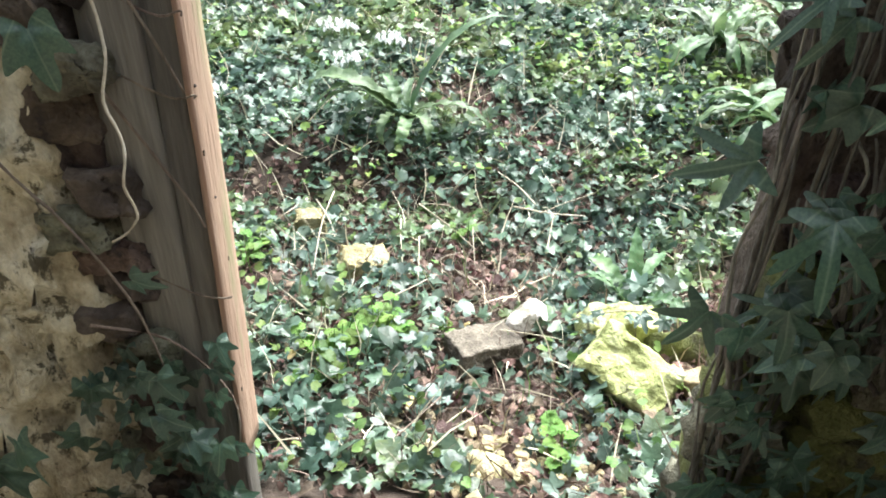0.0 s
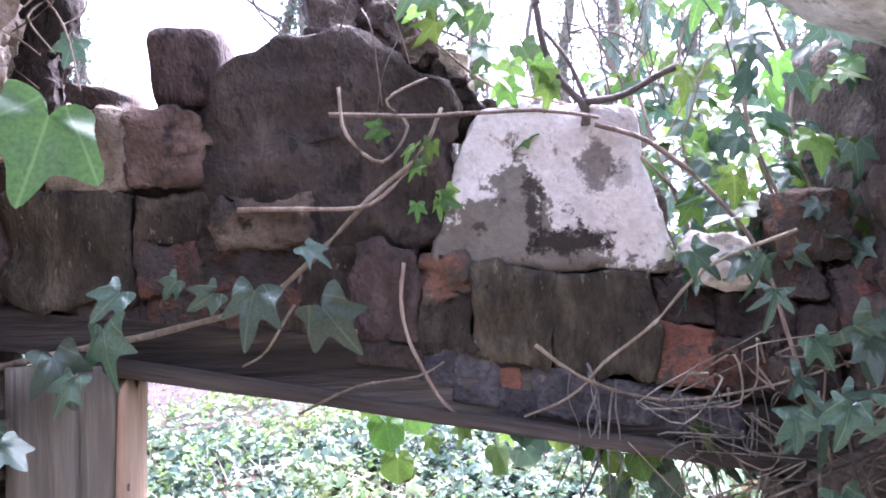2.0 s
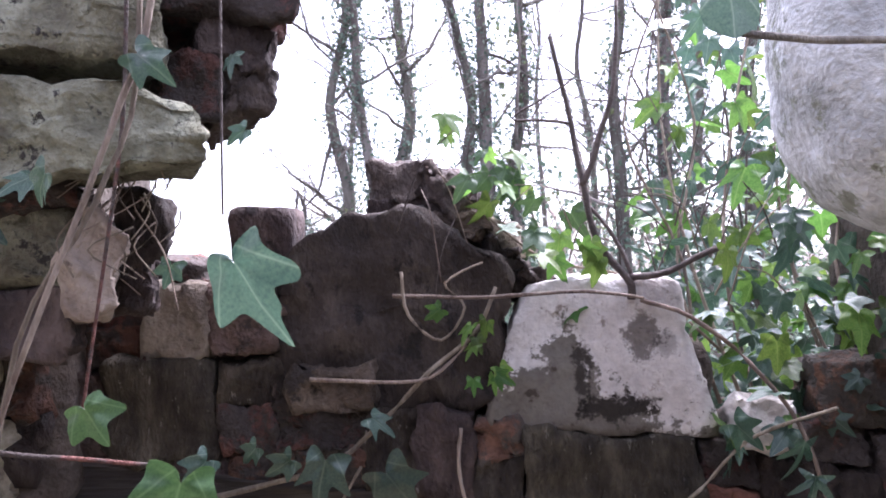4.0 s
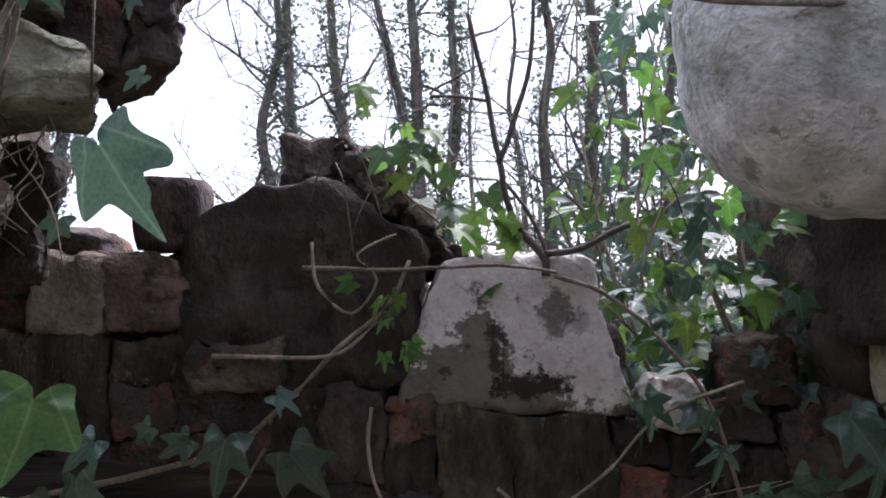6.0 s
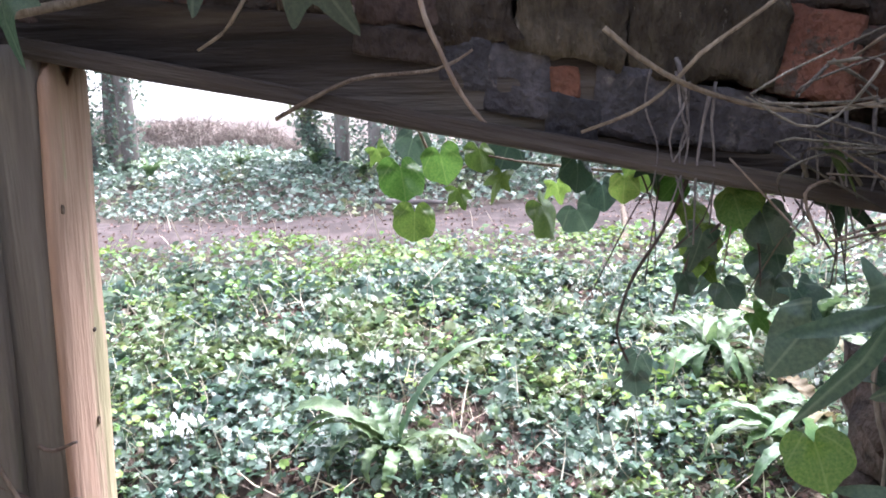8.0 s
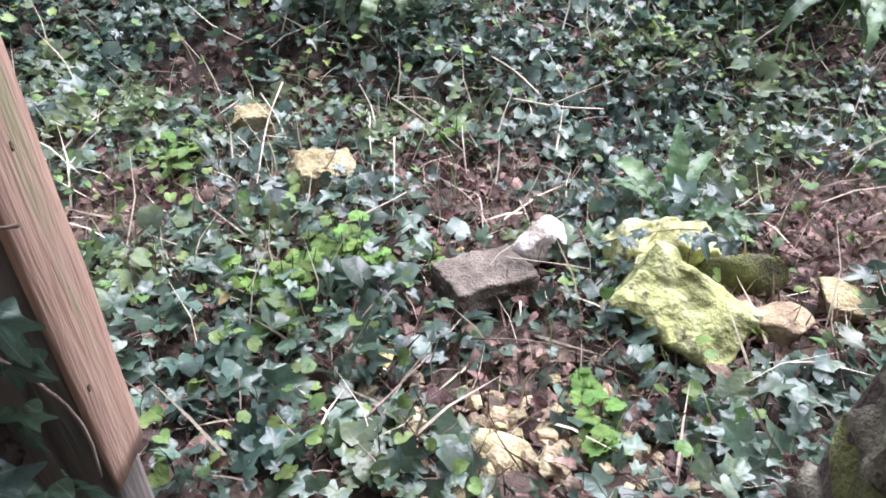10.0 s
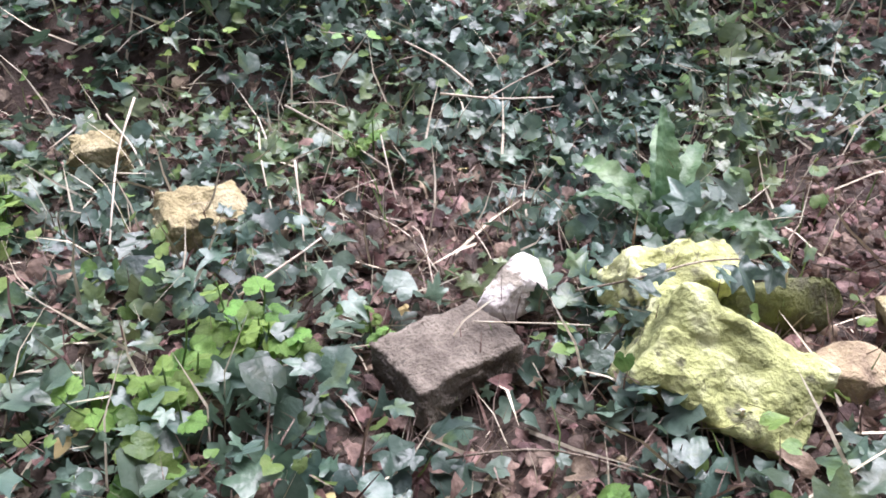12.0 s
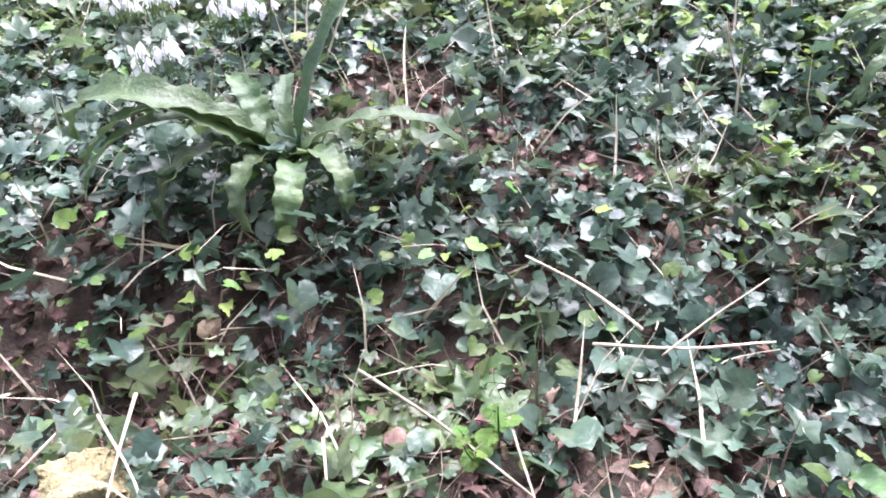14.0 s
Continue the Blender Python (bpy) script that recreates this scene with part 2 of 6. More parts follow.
M_PALE = mat("limewashed_stone", [(0.41, 0.369, 0.344), (0.558, 0.517, 0.492), (0.656, 0.627, 0.607)], 0.9, 7, 90, 0.6, "none", 0.0, spots=((0.246, 0.205, 0.18), 0.58, 22),
             coat=([(-0.19, -0.02), (-0.158, -0.022), (-0.107, -0.005), (-0.077, 0.05), (-0.047, 0.064), (-0.026, -0.005), (0.0, -0.047), (0.045, -0.052), (0.08, -0.108), (0.19, -0.1)],
                   [(0.068, 0.034, 0.03, 0.045, 0.75), (0.02, -0.078, 0.055, 0.026, 0.9), (-0.035, -0.02, 0.014, 0.05, 0.8), (0.1, 0.02, 0.02, 0.02, 0.4)], (0.18, 0.165, 0.138), (0.1, 0.078, 0.066)))
M_PALETAN = mat("pale_rubble_stone", [(0.145, 0.111, 0.0892), (0.255, 0.204, 0.162), (0.365, 0.306, 0.255)], 0.92, 9, 100, 0.9, "object", 0.15, spots=((0.111, 0.085, 0.068), 0.6, 15))
M_LICHEN = mat("grey_lichened_stone", [(0.075, 0.066, 0.046), (0.165, 0.155, 0.108), (0.31, 0.31, 0.235)], 0.93, 12, 110, 1.0, "object", 0.2, spots=((0.035, 0.03, 0.026), 0.58, 24))
M_BOULDER = mat("pale_lichened_boulder", [(0.27, 0.265, 0.25), (0.46, 0.46, 0.45), (0.68, 0.68, 0.68)], 0.9, 10, 90, 0.9, "object", 0.05, spots=((0.25, 0.255, 0.2), 0.56, 16))
M_WHITE = mat("white_stone", [(0.45, 0.4, 0.35), (0.68, 0.63, 0.58), (0.8, 0.77, 0.73)], 0.85, 9, 80, 0.8, "object", 0.05, spots=((0.28, 0.25, 0.2), 0.57, 10))
M_MOSSROCK = mat("lichen_rock", [(0.17, 0.18, 0.075), (0.4, 0.42, 0.17), (0.6, 0.61, 0.36)], 0.95, 8, 70, 1.0, "object", 0.1, spots=((0.13, 0.13, 0.07), 0.56, 12))
M_MOSSY = mat("mossy_stone", [(0.07, 0.065, 0.045), (0.13, 0.14, 0.05), (0.2, 0.21, 0.08)], 0.95, 9, 110, 1.0, "object", 0.1)
M_SLAB = mat("brown_slab", [(0.06, 0.05, 0.039), (0.125, 0.106, 0.082), (0.24, 0.21, 0.165)], 0.92, 10, 130, 1.0, "object", 0.1, spots=((0.035, 0.029, 0.023), 0.6, 42))
M_SLATE = mat("blue_slate", [(0.0304, 0.0288, 0.0328), (0.0528, 0.0504, 0.0584), (0.104, 0.101, 0.112)], 0.85, 14, 110, 0.9, "object", 0.25, spots=((0.12, 0.112, 0.108), 0.6, 20))
M_MORTAR = mat("earth_mortar", [(0.045, 0.034, 0.028), (0.09, 0.07, 0.057), (0.16, 0.13, 0.108)], 0.97, 10, 90, 1.0, "none", 0.0)
# pale only so that the added floor reflects light
M_BOUNCE_FLOOR = mat("pale_bounce_floor", [(0.21, 0.18, 0.135), (0.3, 0.27, 0.21), (0.375, 0.345, 0.277)], 0.95, 4, 60, 0.8, "none", 0.0)
M_RUBBLE = mat("rubble_stone", [(0.2, 0.155, 0.1), (0.35, 0.29, 0.17), (0.47, 0.41, 0.26)], 0.93, 14, 120, 0.8, "object", 0.35)
M_JAMB = mat("weathered_render", [(0.15, 0.12, 0.085), (0.4, 0.35, 0.25), (0.66, 0.61, 0.49)], 0.95, 13, 80, 1.0, "object", 0.12, spots=((0.4, 0.38, 0.19), 0.58, 7))
# stained render, its base colour lightened to stand in for light on the jamb
M_RENDER = mat("stained_lime_render", [(0.3, 0.24, 0.155), (0.56, 0.49, 0.34), (0.8, 0.75, 0.6)], 0.95, 12, 90, 1.0, "none", 0.0, spots=((0.13, 0.11, 0.07), 0.55, 16), stretch=(1.2, 1.2, 0.8))
M_YSTONE = mat("yellow_stone", [(0.187, 0.156, 0.078), (0.312, 0.269, 0.14), (0.406, 0.363, 0.226)], 0.93, 10, 110, 1.0, "object", 0.1, spots=((0.133, 0.109, 0.0663), 0.58, 15))
M_PETAL = mat("white_petal", [(0.8, 0.8, 0.8), (0.85, 0.85, 0.84)], 0.6, 5, 50, 0.0, "object", 0.02, 0.3)
M_SCRUB = mat("winter_scrub", [(0.2, 0.16, 0.14), (0.3, 0.25, 0.22), (0.36, 0.31, 0.27)], 0.9, 3, 30, 0.0, "island", 0.3)
M_YLEAF = mat("yellow_dead_leaf", [(0.5, 0.4, 0.16), (0.6, 0.5, 0.22), (0.55, 0.4, 0.2)], 0.6, 30, 120, 0.2, "object", 0.15, 0.25)

# ---- mesh helpers ----


def thing(name, label, category, at=(0, 0, 0), group="", kind=""):
    ob = new(name)
    ob.empty_display_size = 0.05
    ob.location = at
    return tagged(ob, label, category, group, kind)


def finish(bm, name, material, smooth=True):
    me = bpy.data.meshes.new(name)
    bm.to_mesh(me)
    bm.free()
    me.materials.append(material)
    if smooth:
        me.shade_smooth()
    return me


def part(name, bm, material, parent, label="", smooth=True):
    me = finish(bm, name, material, smooth) if isinstance(bm, bmesh.types.BMesh) else bm
    ob = new(name, me)
    if parent is not None:
        ob.parent = parent
        ob.matrix_parent_inverse = Matrix.Translation(-Vector(parent.location)) if parent.parent is None else Matrix.Identity(4)
    if label:
        tagged(ob, label)
    return ob


def tri_mesh(name, verts, tris, material, smooth=True):
    """A mesh of triangles from two arrays."""
    me = bpy.data.meshes.new(name)
    me.vertices.add(len(verts))
    me.vertices.foreach_set("co", np.ascontiguousarray(verts, dtype=np.float32).ravel())
    me.loops.add(len(tris) * 3)
    me.loops.foreach_set("vertex_index", np.ascontiguousarray(tris, dtype=np.int32).ravel())
    me.polygons.add(len(tris))
    me.polygons.foreach_set("loop_start", np.arange(0, len(tris) * 3, 3, dtype=np.int32))
    me.update(calc_edges=True)
    me.materials.append(material)
    if smooth:
        me.shade_smooth()
    return me


def rough_block(sx, sy, sz, cuts=3, amp=0.12, seed=0, taper=(1.0, 1.0), chamfer=0.12, crown=(0.0, 0.0)):
    """A worn stone or brick of that size about its centre: a cut block whose faces are pushed about by noise."""
    bm = bmesh.new()
    bmesh.ops.create_cube(bm, size=1.0)
    bmesh.ops.subdivide_edges(bm, edges=bm.edges[:], cuts=cuts, use_grid_fill=True)
    low = min(sx, sy, sz)
    off = Vector((seed * 3.7 % 91, seed * 1.3 % 77, seed * 2.1 % 53))
    for v in bm.verts:
        p = v.co.copy()
        edge = sum(1 for c in p if abs(c) > 0.49)
        if edge >= 2:
            p *= 1 - chamfer * (0.5 if edge == 2 else 0.9) * (0.7 + 0.6 * noise.noise(p * 3 + off))
        k = 1 + (taper[0] - 1) * (0.5 - p.z)
        q = Vector((p.x * sx * k, p.y * sy * k, p.z * sz))
        q.z -= (crown[0] if p.x < 0 else crown[1]) * (2 * p.x) ** 2 * max(0.0, p.z + 0.5)
        d = noise.noise_vector(q * 14 + off) * amp * 0.10 + noise.noise_vector(q * 38 + off) * amp * 0.05 + noise.noise_vector(q * 90 + off) * amp * 0.03
        v.co = q + d * min(1.0, low / 0.06)
    return bm


def cut_rock(sx, sy, sz, seed=0, planes=16, fine=0.012, detail=4):
    """A broken rock: a ball cut flat by random planes, with a fine rough grain."""
    r = random.Random(seed)
    bm = bmesh.new()
    bmesh.ops.create_icosphere(bm, subdivisions=detail, radius=0.62)
    cuts = []
    for i in range(planes):
        n = Vector((r.gauss(0, 1), r.gauss(0, 1), r.gauss(0, 1))).normalized()
        cuts.append((n, r.uniform(0.22, 0.44)))
    cuts.append((Vector((0.1, -0.15, 1)).normalized(), 0.4))
    off = Vector((seed * 1.7, seed * 0.9, 3))
    for v in bm.verts:
        p = v.co
        for n, d in cuts:
            over = p.dot(n) - d
            if over > 0:
                p = p - n * over
        p = p + noise.noise_vector(p * 3.2 + off) * 0.025
        q = Vector((p.x * sx, p.y * sy, p.z * sz))
        v.co = q + noise.noise_vector(q * 45 + off) * fine * 0.5 + noise.noise_vector(q * 120 + off) * fine * 0.25
    return bm


def tube(points, r0, r1, sides=6, wobble=0.0, seed=0):
    """A tapered round stem through the points."""
    bm = bmesh.new()
    pts = [Vector(p) for p in points]
    fine = []
    for i in range(len(pts) - 1):
        p0, p1, p2, p3 = pts[max(i - 1, 0)], pts[i], pts[i + 1], pts[min(i + 2, len(pts) - 1)]
        for s in range(4):
            t = s / 4
            fine.append(0.5 * ((2 * p1) + (p2 - p0) * t + (2 * p0 - 5 * p1 + 4 * p2 - p3) * t * t + (3 * p1 - p0 - 3 * p2 + p3) * t ** 3))
    fine.append(pts[-1])
    rings = []
    for i, p in enumerate(fine):
        d = (fine[min(i + 1, len(fine) - 1)] - fine[max(i - 1, 0)]).normalized()
        a = d.orthogonal().normalized()
        b = d.cross(a)
        f = i / (len(fine) - 1)
        r = r0 + (r1 - r0) * f
        r *= 1 + wobble * noise.noise(Vector((i * 0.7, seed, 3.1)))
        if wobble:
            p = p + noise.noise_vector(Vector((i * 0.45, seed * 1.7, 0.3))) * r * wobble * 2.5
        rings.append([bm.verts.new(p + (a * math.cos(k * 2 * math.pi / sides) + b * math.sin(k * 2 * math.pi / sides)) * r) for k in range(sides)])
    for ra, rb in zip(rings, rings[1:]):
        for k in range(sides):
            bm.faces.new((ra[k], ra[(k + 1) % sides], rb[(k + 1) % sides], rb[k]))
    bm.faces.new(rings[0][::-1])
    bm.faces.new(rings[-1])
    return bm


def leaf_outline(kind, variant=0):
    """Half outlines (angle from the tip in degrees, reach), mirrored about the midrib."""
    if kind == "ivy":
        half = [(0, 1.12), (13, 0.82), (31, 0.56), (49, 0.86), (56, 0.86), (75, 0.57), (98, 0.52), (122, 0.68), (138, 0.56), (160, 0.26)]
    elif kind == "long_ivy":
        half = [(0, 1.4), (7, 1.05), (14, 0.62), (25, 0.36), (38, 0.78), (46, 1.08), (55, 0.78), (66, 0.38), (84, 0.34), (102, 0.6), (116, 0.64), (138, 0.3), (165, 0.16)]
    elif kind == "lobed":
        half = [(0, 1.3), (9, 1.08), (20, 0.84), (34, 0.72), (48, 0.86), (58, 0.98), (68, 0.92), (84, 0.74), (104, 0.66), (126, 0.66), (146, 0.5), (165, 0.25)]
    elif kind == "broad":
        half = [(0, 0.9), (24, 0.8), (42, 0.82), (62, 0.78), (84, 0.66), (108, 0.68), (140, 0.6), (165, 0.36)]
    elif kind == "crenate":
        half = [(0, 0.95), (9, 0.84), (18, 0.9), (28, 0.79), (38, 0.86), (50, 0.75), (60, 0.82), (74, 0.7), (86, 0.77), (100, 0.67), (114, 0.71), (130, 0.6), (150, 0.5), (168, 0.28)]
    elif kind == "nettle":
        half = [(0, 1.1), (14, 0.86), (20, 0.84), (30, 0.68), (40, 0.7), (56, 0.56), (70, 0.58), (100, 0.46), (140, 0.44)]
    else:
        half = [(0, 1.0), (30, 0.62), (60, 0.5), (100, 0.44), (150, 0.4)]
    rs = random.Random(variant * 17 + 5)
    wild = 0.04 if kind in ("broad", "crenate") else 0.12
    left = [(a, r * rs.uniform(1 - wild, 1 + wild)) for a, r in half]
    right = [(-a, r * rs.uniform(1 - wild, 1 + wild)) for a, r in half[1:]]
    return left + [(180, 0.08)] + right[::-1]


def leaf_arrays(kind, variant=0, droop=0.25, fold=0.2):
    """Corner and triangle arrays of a unit leaf that lies in xy with its tip towards +y and its stalk at the origin."""
    rs = random.Random(variant * 31 + 9)
    out = leaf_outline(kind, variant)
    v = [(0.0, 0.42, 0.0)]
    for a, r in out:
        x, y = math.sin(radians(a)) * r * 0.6, 0.42 + math.cos(radians(a)) * r * 0.6
        z = fold * abs(x) - droop * max(0, y - 0.3) ** 2 + rs.uniform(-0.05, 0.05)
        v.append((x, y, z))
    n = len(out)
    return np.array(v), np.array([(0, 1 + i, 1 + (i + 1) % n) for i in range(n)])[:, ::-1]


def fine_leaf(kind, variant):
    """A rounder leaf with a softly bent blade, for leaves seen close by."""
    rs = random.Random(variant * 13 + 2)
    out = leaf_outline(kind, variant)
    ring = [Vector((math.sin(radians(a)) * q * 0.6, 0.42 + math.cos(radians(a)) * q * 0.6)) for a, q in out]
    n, edge = len(ring), []
    for i in range(n):
        p0, p1, p2, p3 = ring[i - 1], ring[i], ring[(i + 1) % n], ring[(i + 2) % n]
        for s in range(3):
            t = s / 3
            edge.append(0.5 * ((2 * p1) + (p2 - p0) * t + (2 * p0 - 5 * p1 + 4 * p2 - p3) * t * t + (3 * p1 - p0 - 3 * p2 + p3) * t ** 3))
    droop, cup, skew = rs.uniform(0.2, 0.5), rs.uniform(-0.1, 0.25), rs.uniform(-0.25, 0.25)
    hub = Vector((0.0, 0.36))

    def lift(p, q):
        bend = 0.03 * q * math.sin(5 * math.atan2(p.x, p.y - 0.36) + variant)
        return (p.x, p.y, cup * abs(p.x) + skew * p.x - droop * max(0, p.y - 0.25) ** 2 - 0.25 * p.x * p.x + bend)

    v = [lift(hub, 0)]
    for q in (0.5, 1.0):
        v += [lift(hub.lerp(p, q), q) for p in edge]
    m = len(edge)
    f = []
    for i in range(m):
        j = (i + 1) % m
        f += [(0, 1 + i, 1 + j), (1 + i, 1 + m + i, 1 + m + j), (1 + i, 1 + m + j, 1 + j)]
    return np.array(v), np.array(f)[:, ::-1]


LEAVES = {k: [leaf_arrays(k, i, 0.15 + 0.12 * i, 0.08 + 0.07 * i) for i in range(4)] for k in ("ivy", "long_ivy", "broad", "nettle", "plain")}
LEAF_MESH = {}


def leaf_mesh(kind, variant, material):
    key = (kind, variant, material.name)
    if key not in LEAF_MESH:
        v, f = fine_leaf(kind, variant)
        LEAF_MESH[key] = tri_mesh("leaf", v, f, material)
    return LEAF_MESH[key]


def scatter(rng, spots, sizes, tilt, arrays, roll=None):
    """Corner and triangle arrays of many copies of the unit pieces at the spots, turned at random; tilt: the most degrees from lying flat."""
    n = len(spots)
    yaw = rng.uniform(0, 2 * np.pi, n) if roll is None else roll
    lean = np.radians(rng.uniform(0, 1, n) ** 0.7 * tilt)
    az = rng.uniform(0, 2 * np.pi, n)
    cy, sy = np.cos(yaw), np.sin(yaw)
    rz = np.zeros((n, 3, 3))
    rz[:, 0, 0], rz[:, 0, 1], rz[:, 1, 0], rz[:, 1, 1], rz[:, 2, 2] = cy, -sy, sy, cy, 1
    ax = np.stack([np.cos(az), np.sin(az), np.zeros(n)], 1)
    k = np.zeros((n, 3, 3))
    k[:, 0, 2], k[:, 1, 2], k[:, 2, 0], k[:, 2, 1] = ax[:, 1], -ax[:, 0], -ax[:, 1], ax[:, 0]
    eye3 = np.eye(3)[None]
    rt = eye3 + np.sin(lean)[:, None, None] * k + (1 - np.cos(lean))[:, None, None] * (k @ k)
    r = rt @ rz * np.asarray(sizes)[:, None, None]
    vs, fs, base = [], [], 0
    which = rng.integers(0, len(arrays), n)
    for i, (v, f) in enumerate(arrays):
        sel = which == i
        if not sel.any():
            continue
        pts = np.einsum("nij,kj->nki", r[sel], v) + spots[sel][:, None, :]
        m = sel.sum()
        vs.append(pts.reshape(-1, 3))
        fs.append((f[None] + (np.arange(m) * len(v))[:, None, None] + base).reshape(-1, 3))
        base += m * len(v)
    return np.concatenate(vs), np.concatenate(fs)


# ---- ground ----
rng = np.random.default_rng(4)
GY = np.array([-400, -3, 0.55, 1.0, 1.5, 2.1, 2.8, 3.3, 3.65, 4.0, 4.8, 7.0, 9.0, 11.0, 12.5, 15.0, 18.0, 23.0, 60.0, 400.0])
GZ = np.array([0.3, 0.3, 0.3, 0.16, -0.03, -0.09, -0.17, -0.17, -0.05, 0.0, 0.12, 0.33, 0.40, 0.42, 0.55, 0.82, 0.88, 0.55, 0.8, 0.8])


def bumps(x, y):
    return 0.035 * np.sin(1.9 * x + 0.8 * y) * np.cos(1.3 * y - 0.6 * x + 1) + 0.02 * np.sin(4.3 * x - 1.1) * np.sin(3.7 * y + 0.4)


def height(x, y):
    x, y = np.asarray(x, float), np.asarray(y, float)
    # the bank under the fern bends away to both sides, with a hollow before it
    hollow = 0.11 * np.exp(-((x + 0.85) / 0.55) ** 2 - ((y - 3.33) / 0.2) ** 2)
    return -hollow + np.interp(y + 0.25 * np.sin(0.9 * x + 0.4) * np.clip((y - 2.5) / 1.0, 0, 1), GY, GZ) + bumps(x, y) * np.clip((y - 1.2) / 0.8, 0.15, 1)


def spread(n, near, far):
    u = np.linspace(-1, 1, n)
    return np.sinh(u * np.arcsinh(far / near)) * near


gx, gy = spread(181, 1.2, 420.0), spread(201, 1.6, 420.0) + 3.0
mx_, my_ = np.meshgrid(gx, gy, indexing="ij")
gv = np.stack([mx_, my_, height(mx_, my_)], -1).reshape(-1, 3)
idx = np.arange(len(gv)).reshape(len(gx), len(gy))
q = np.stack([idx[:-1, :-1], idx[1:, :-1], idx[1:, 1:], idx[:-1, 1:]], -1).reshape(-1, 4)
ground = new("ground", tri_mesh("ground", gv, np.concatenate([q[:, [0, 1, 2]], q[:, [0, 2, 3]]]), M_SOIL))
tagged(ground, "dark woodland soil under ivy and leaf litter", "ground", kind="structure")


def path_mid(x):
    return 9.95 + 0.17 * x + 0.15 * np.sin(x * 0.5)


def path_half(x):
    return 1.12 + 0.03 * np.clip(x, 0, 10) + 0.18 * np.sin(x * 0.9 + 1) + 0.1 * np.sin(x * 3.1)


px_ = np.linspace(-16, 18, 120)
pw = np.linspace(-1, 1, 9)
pxx, pww = np.meshgrid(px_, pw, indexing="ij")
pyy = path_mid(pxx) + path_half(pxx) * pww
pv = np.stack([pxx, pyy, height(pxx, pyy) + 0.03 - 0.03 * pww ** 4], -1).reshape(-1, 3)
pi = np.arange(len(pv)).reshape(pxx.shape)
pq = np.stack([pi[:-1, :-1], pi[1:, :-1], pi[1:, 1:], pi[:-1, 1:]], -1).reshape(-1, 4)
path = new("path", tri_mesh("path", pv, np.concatenate([pq[:, [0, 1, 2]], pq[:, [0, 2, 3]]]), M_PATH))
tagged(path, "trodden brown earth path through the wood", "path", kind="structure")

# ---- ruined wall ----
LX0, LX1 = -0.62, 0.72


def lintel_z(x):
    return 1.873 - 0.195 * x


core = thing("wall_north", "ruined brick and stone wall with a low doorway", "wall", (0, 1.3, 0), kind="structure")
seed_n = 0


def stone(x0, z0, x1, z1, material, front=1.17, depth=0.2, name="stone", amp=0.1, tip=0.0, label="", cuts=6, taper=1.0, parent=None, chamfer=0.06, crown=(0.0, 0.0)):
    """One stone or brick of the wall between two corners of its face."""
    global seed_n
    seed_n += 1
    bm = rough_block(x1 - x0 + 0.013, depth, z1 - z0 + 0.013, max(cuts, 8) if front > 1.1 and z0 > 1.85 and abs(x0) < 0.75 else cuts, amp * 2.0, seed_n, (taper, 1), chamfer, crown)
    ob = part(name, bm, material, parent or core, label)
    ob.location = ((x0 + x1) / 2, front + depth / 2, (z0 + z1) / 2)
    ob.rotation_euler = (0, radians(tip), 0)
    return ob


def quad_stone(bl, br, tr, tl, material, front=1.17, depth=0.16, name="stone", amp=0.16, cuts=9, label="", chamfer=0.06, bow=0.0, parent=None, splay=0.0):
    """One stone whose face has four corners (x, z) of its own; bow: how far its top bulges upwards; splay: how its sides run off sideways with depth."""
    global seed_n
    seed_n += 1
    cx, cz = (bl[0] + br[0] + tr[0] + tl[0]) / 4, (bl[1] + br[1] + tr[1] + tl[1]) / 4
    bl, br, tr, tl = [(a + (0.005 if a > cx else -0.005), c + (0.005 if c > cz else -0.005)) for a, c in (bl, br, tr, tl)]
    bm = bmesh.new()
    bmesh.ops.create_cube(bm, size=1.0)
    bmesh.ops.subdivide_edges(bm, edges=bm.edges[:], cuts=cuts, use_grid_fill=True)
    off = Vector((seed_n * 3.7 % 91, seed_n * 1.3 % 77, seed_n * 2.1 % 53))
    low = min(depth, abs(tl[1] - bl[1]), abs(br[0] - bl[0]))
    for v in bm.verts:
        p = v.co.copy()
        edge = sum(1 for c in p if abs(c) > 0.49)
        if edge >= 2:
            p *= 1 - chamfer * (0.5 if edge == 2 else 0.9) * (0.7 + 0.6 * noise.noise(p * 3 + off))
        u, w = p.x + 0.5, p.z + 0.5
        x = (bl[0] * (1 - u) + br[0] * u) * (1 - w) + (tl[0] * (1 - u) + tr[0] * u) * w - cx
        z = (bl[1] * (1 - u) + br[1] * u) * (1 - w) + (tl[1] * (1 - u) + tr[1] * u) * w - cz + bow * w * (1 - (2 * p.x) ** 2)
        q = Vector((x + splay * (p.y + 0.5) * depth, p.y * depth, z))
        d = noise.noise_vector(q * 14 + off) * amp * 0.10 + noise.noise_vector(q * 38 + off) * amp * 0.06 + noise.noise_vector(q * 90 + off) * amp * 0.04
        v.co = q + d * min(1.0, low / 0.06)
    ob = part(name, bm, material, parent or core, label)
    ob.location = (cx, front + depth / 2, cz)
    return ob


def box_stone(x0, z0, x1, z1, material, **more):
    """A quad stone with corners a little out of square."""
    k = random.Random(int(abs(x0 * 977 + z0 * 613) * 10))
    j = [k.uniform(-0.007, 0.007) for _ in range(8)]
    return quad_stone((x0 + j[0], z0 + j[1]), (x1 + j[2], z0 + j[3]), (x1 + j[4], z1 + j[5]), (x0 + j[6], z1 + j[7]), material, **more)


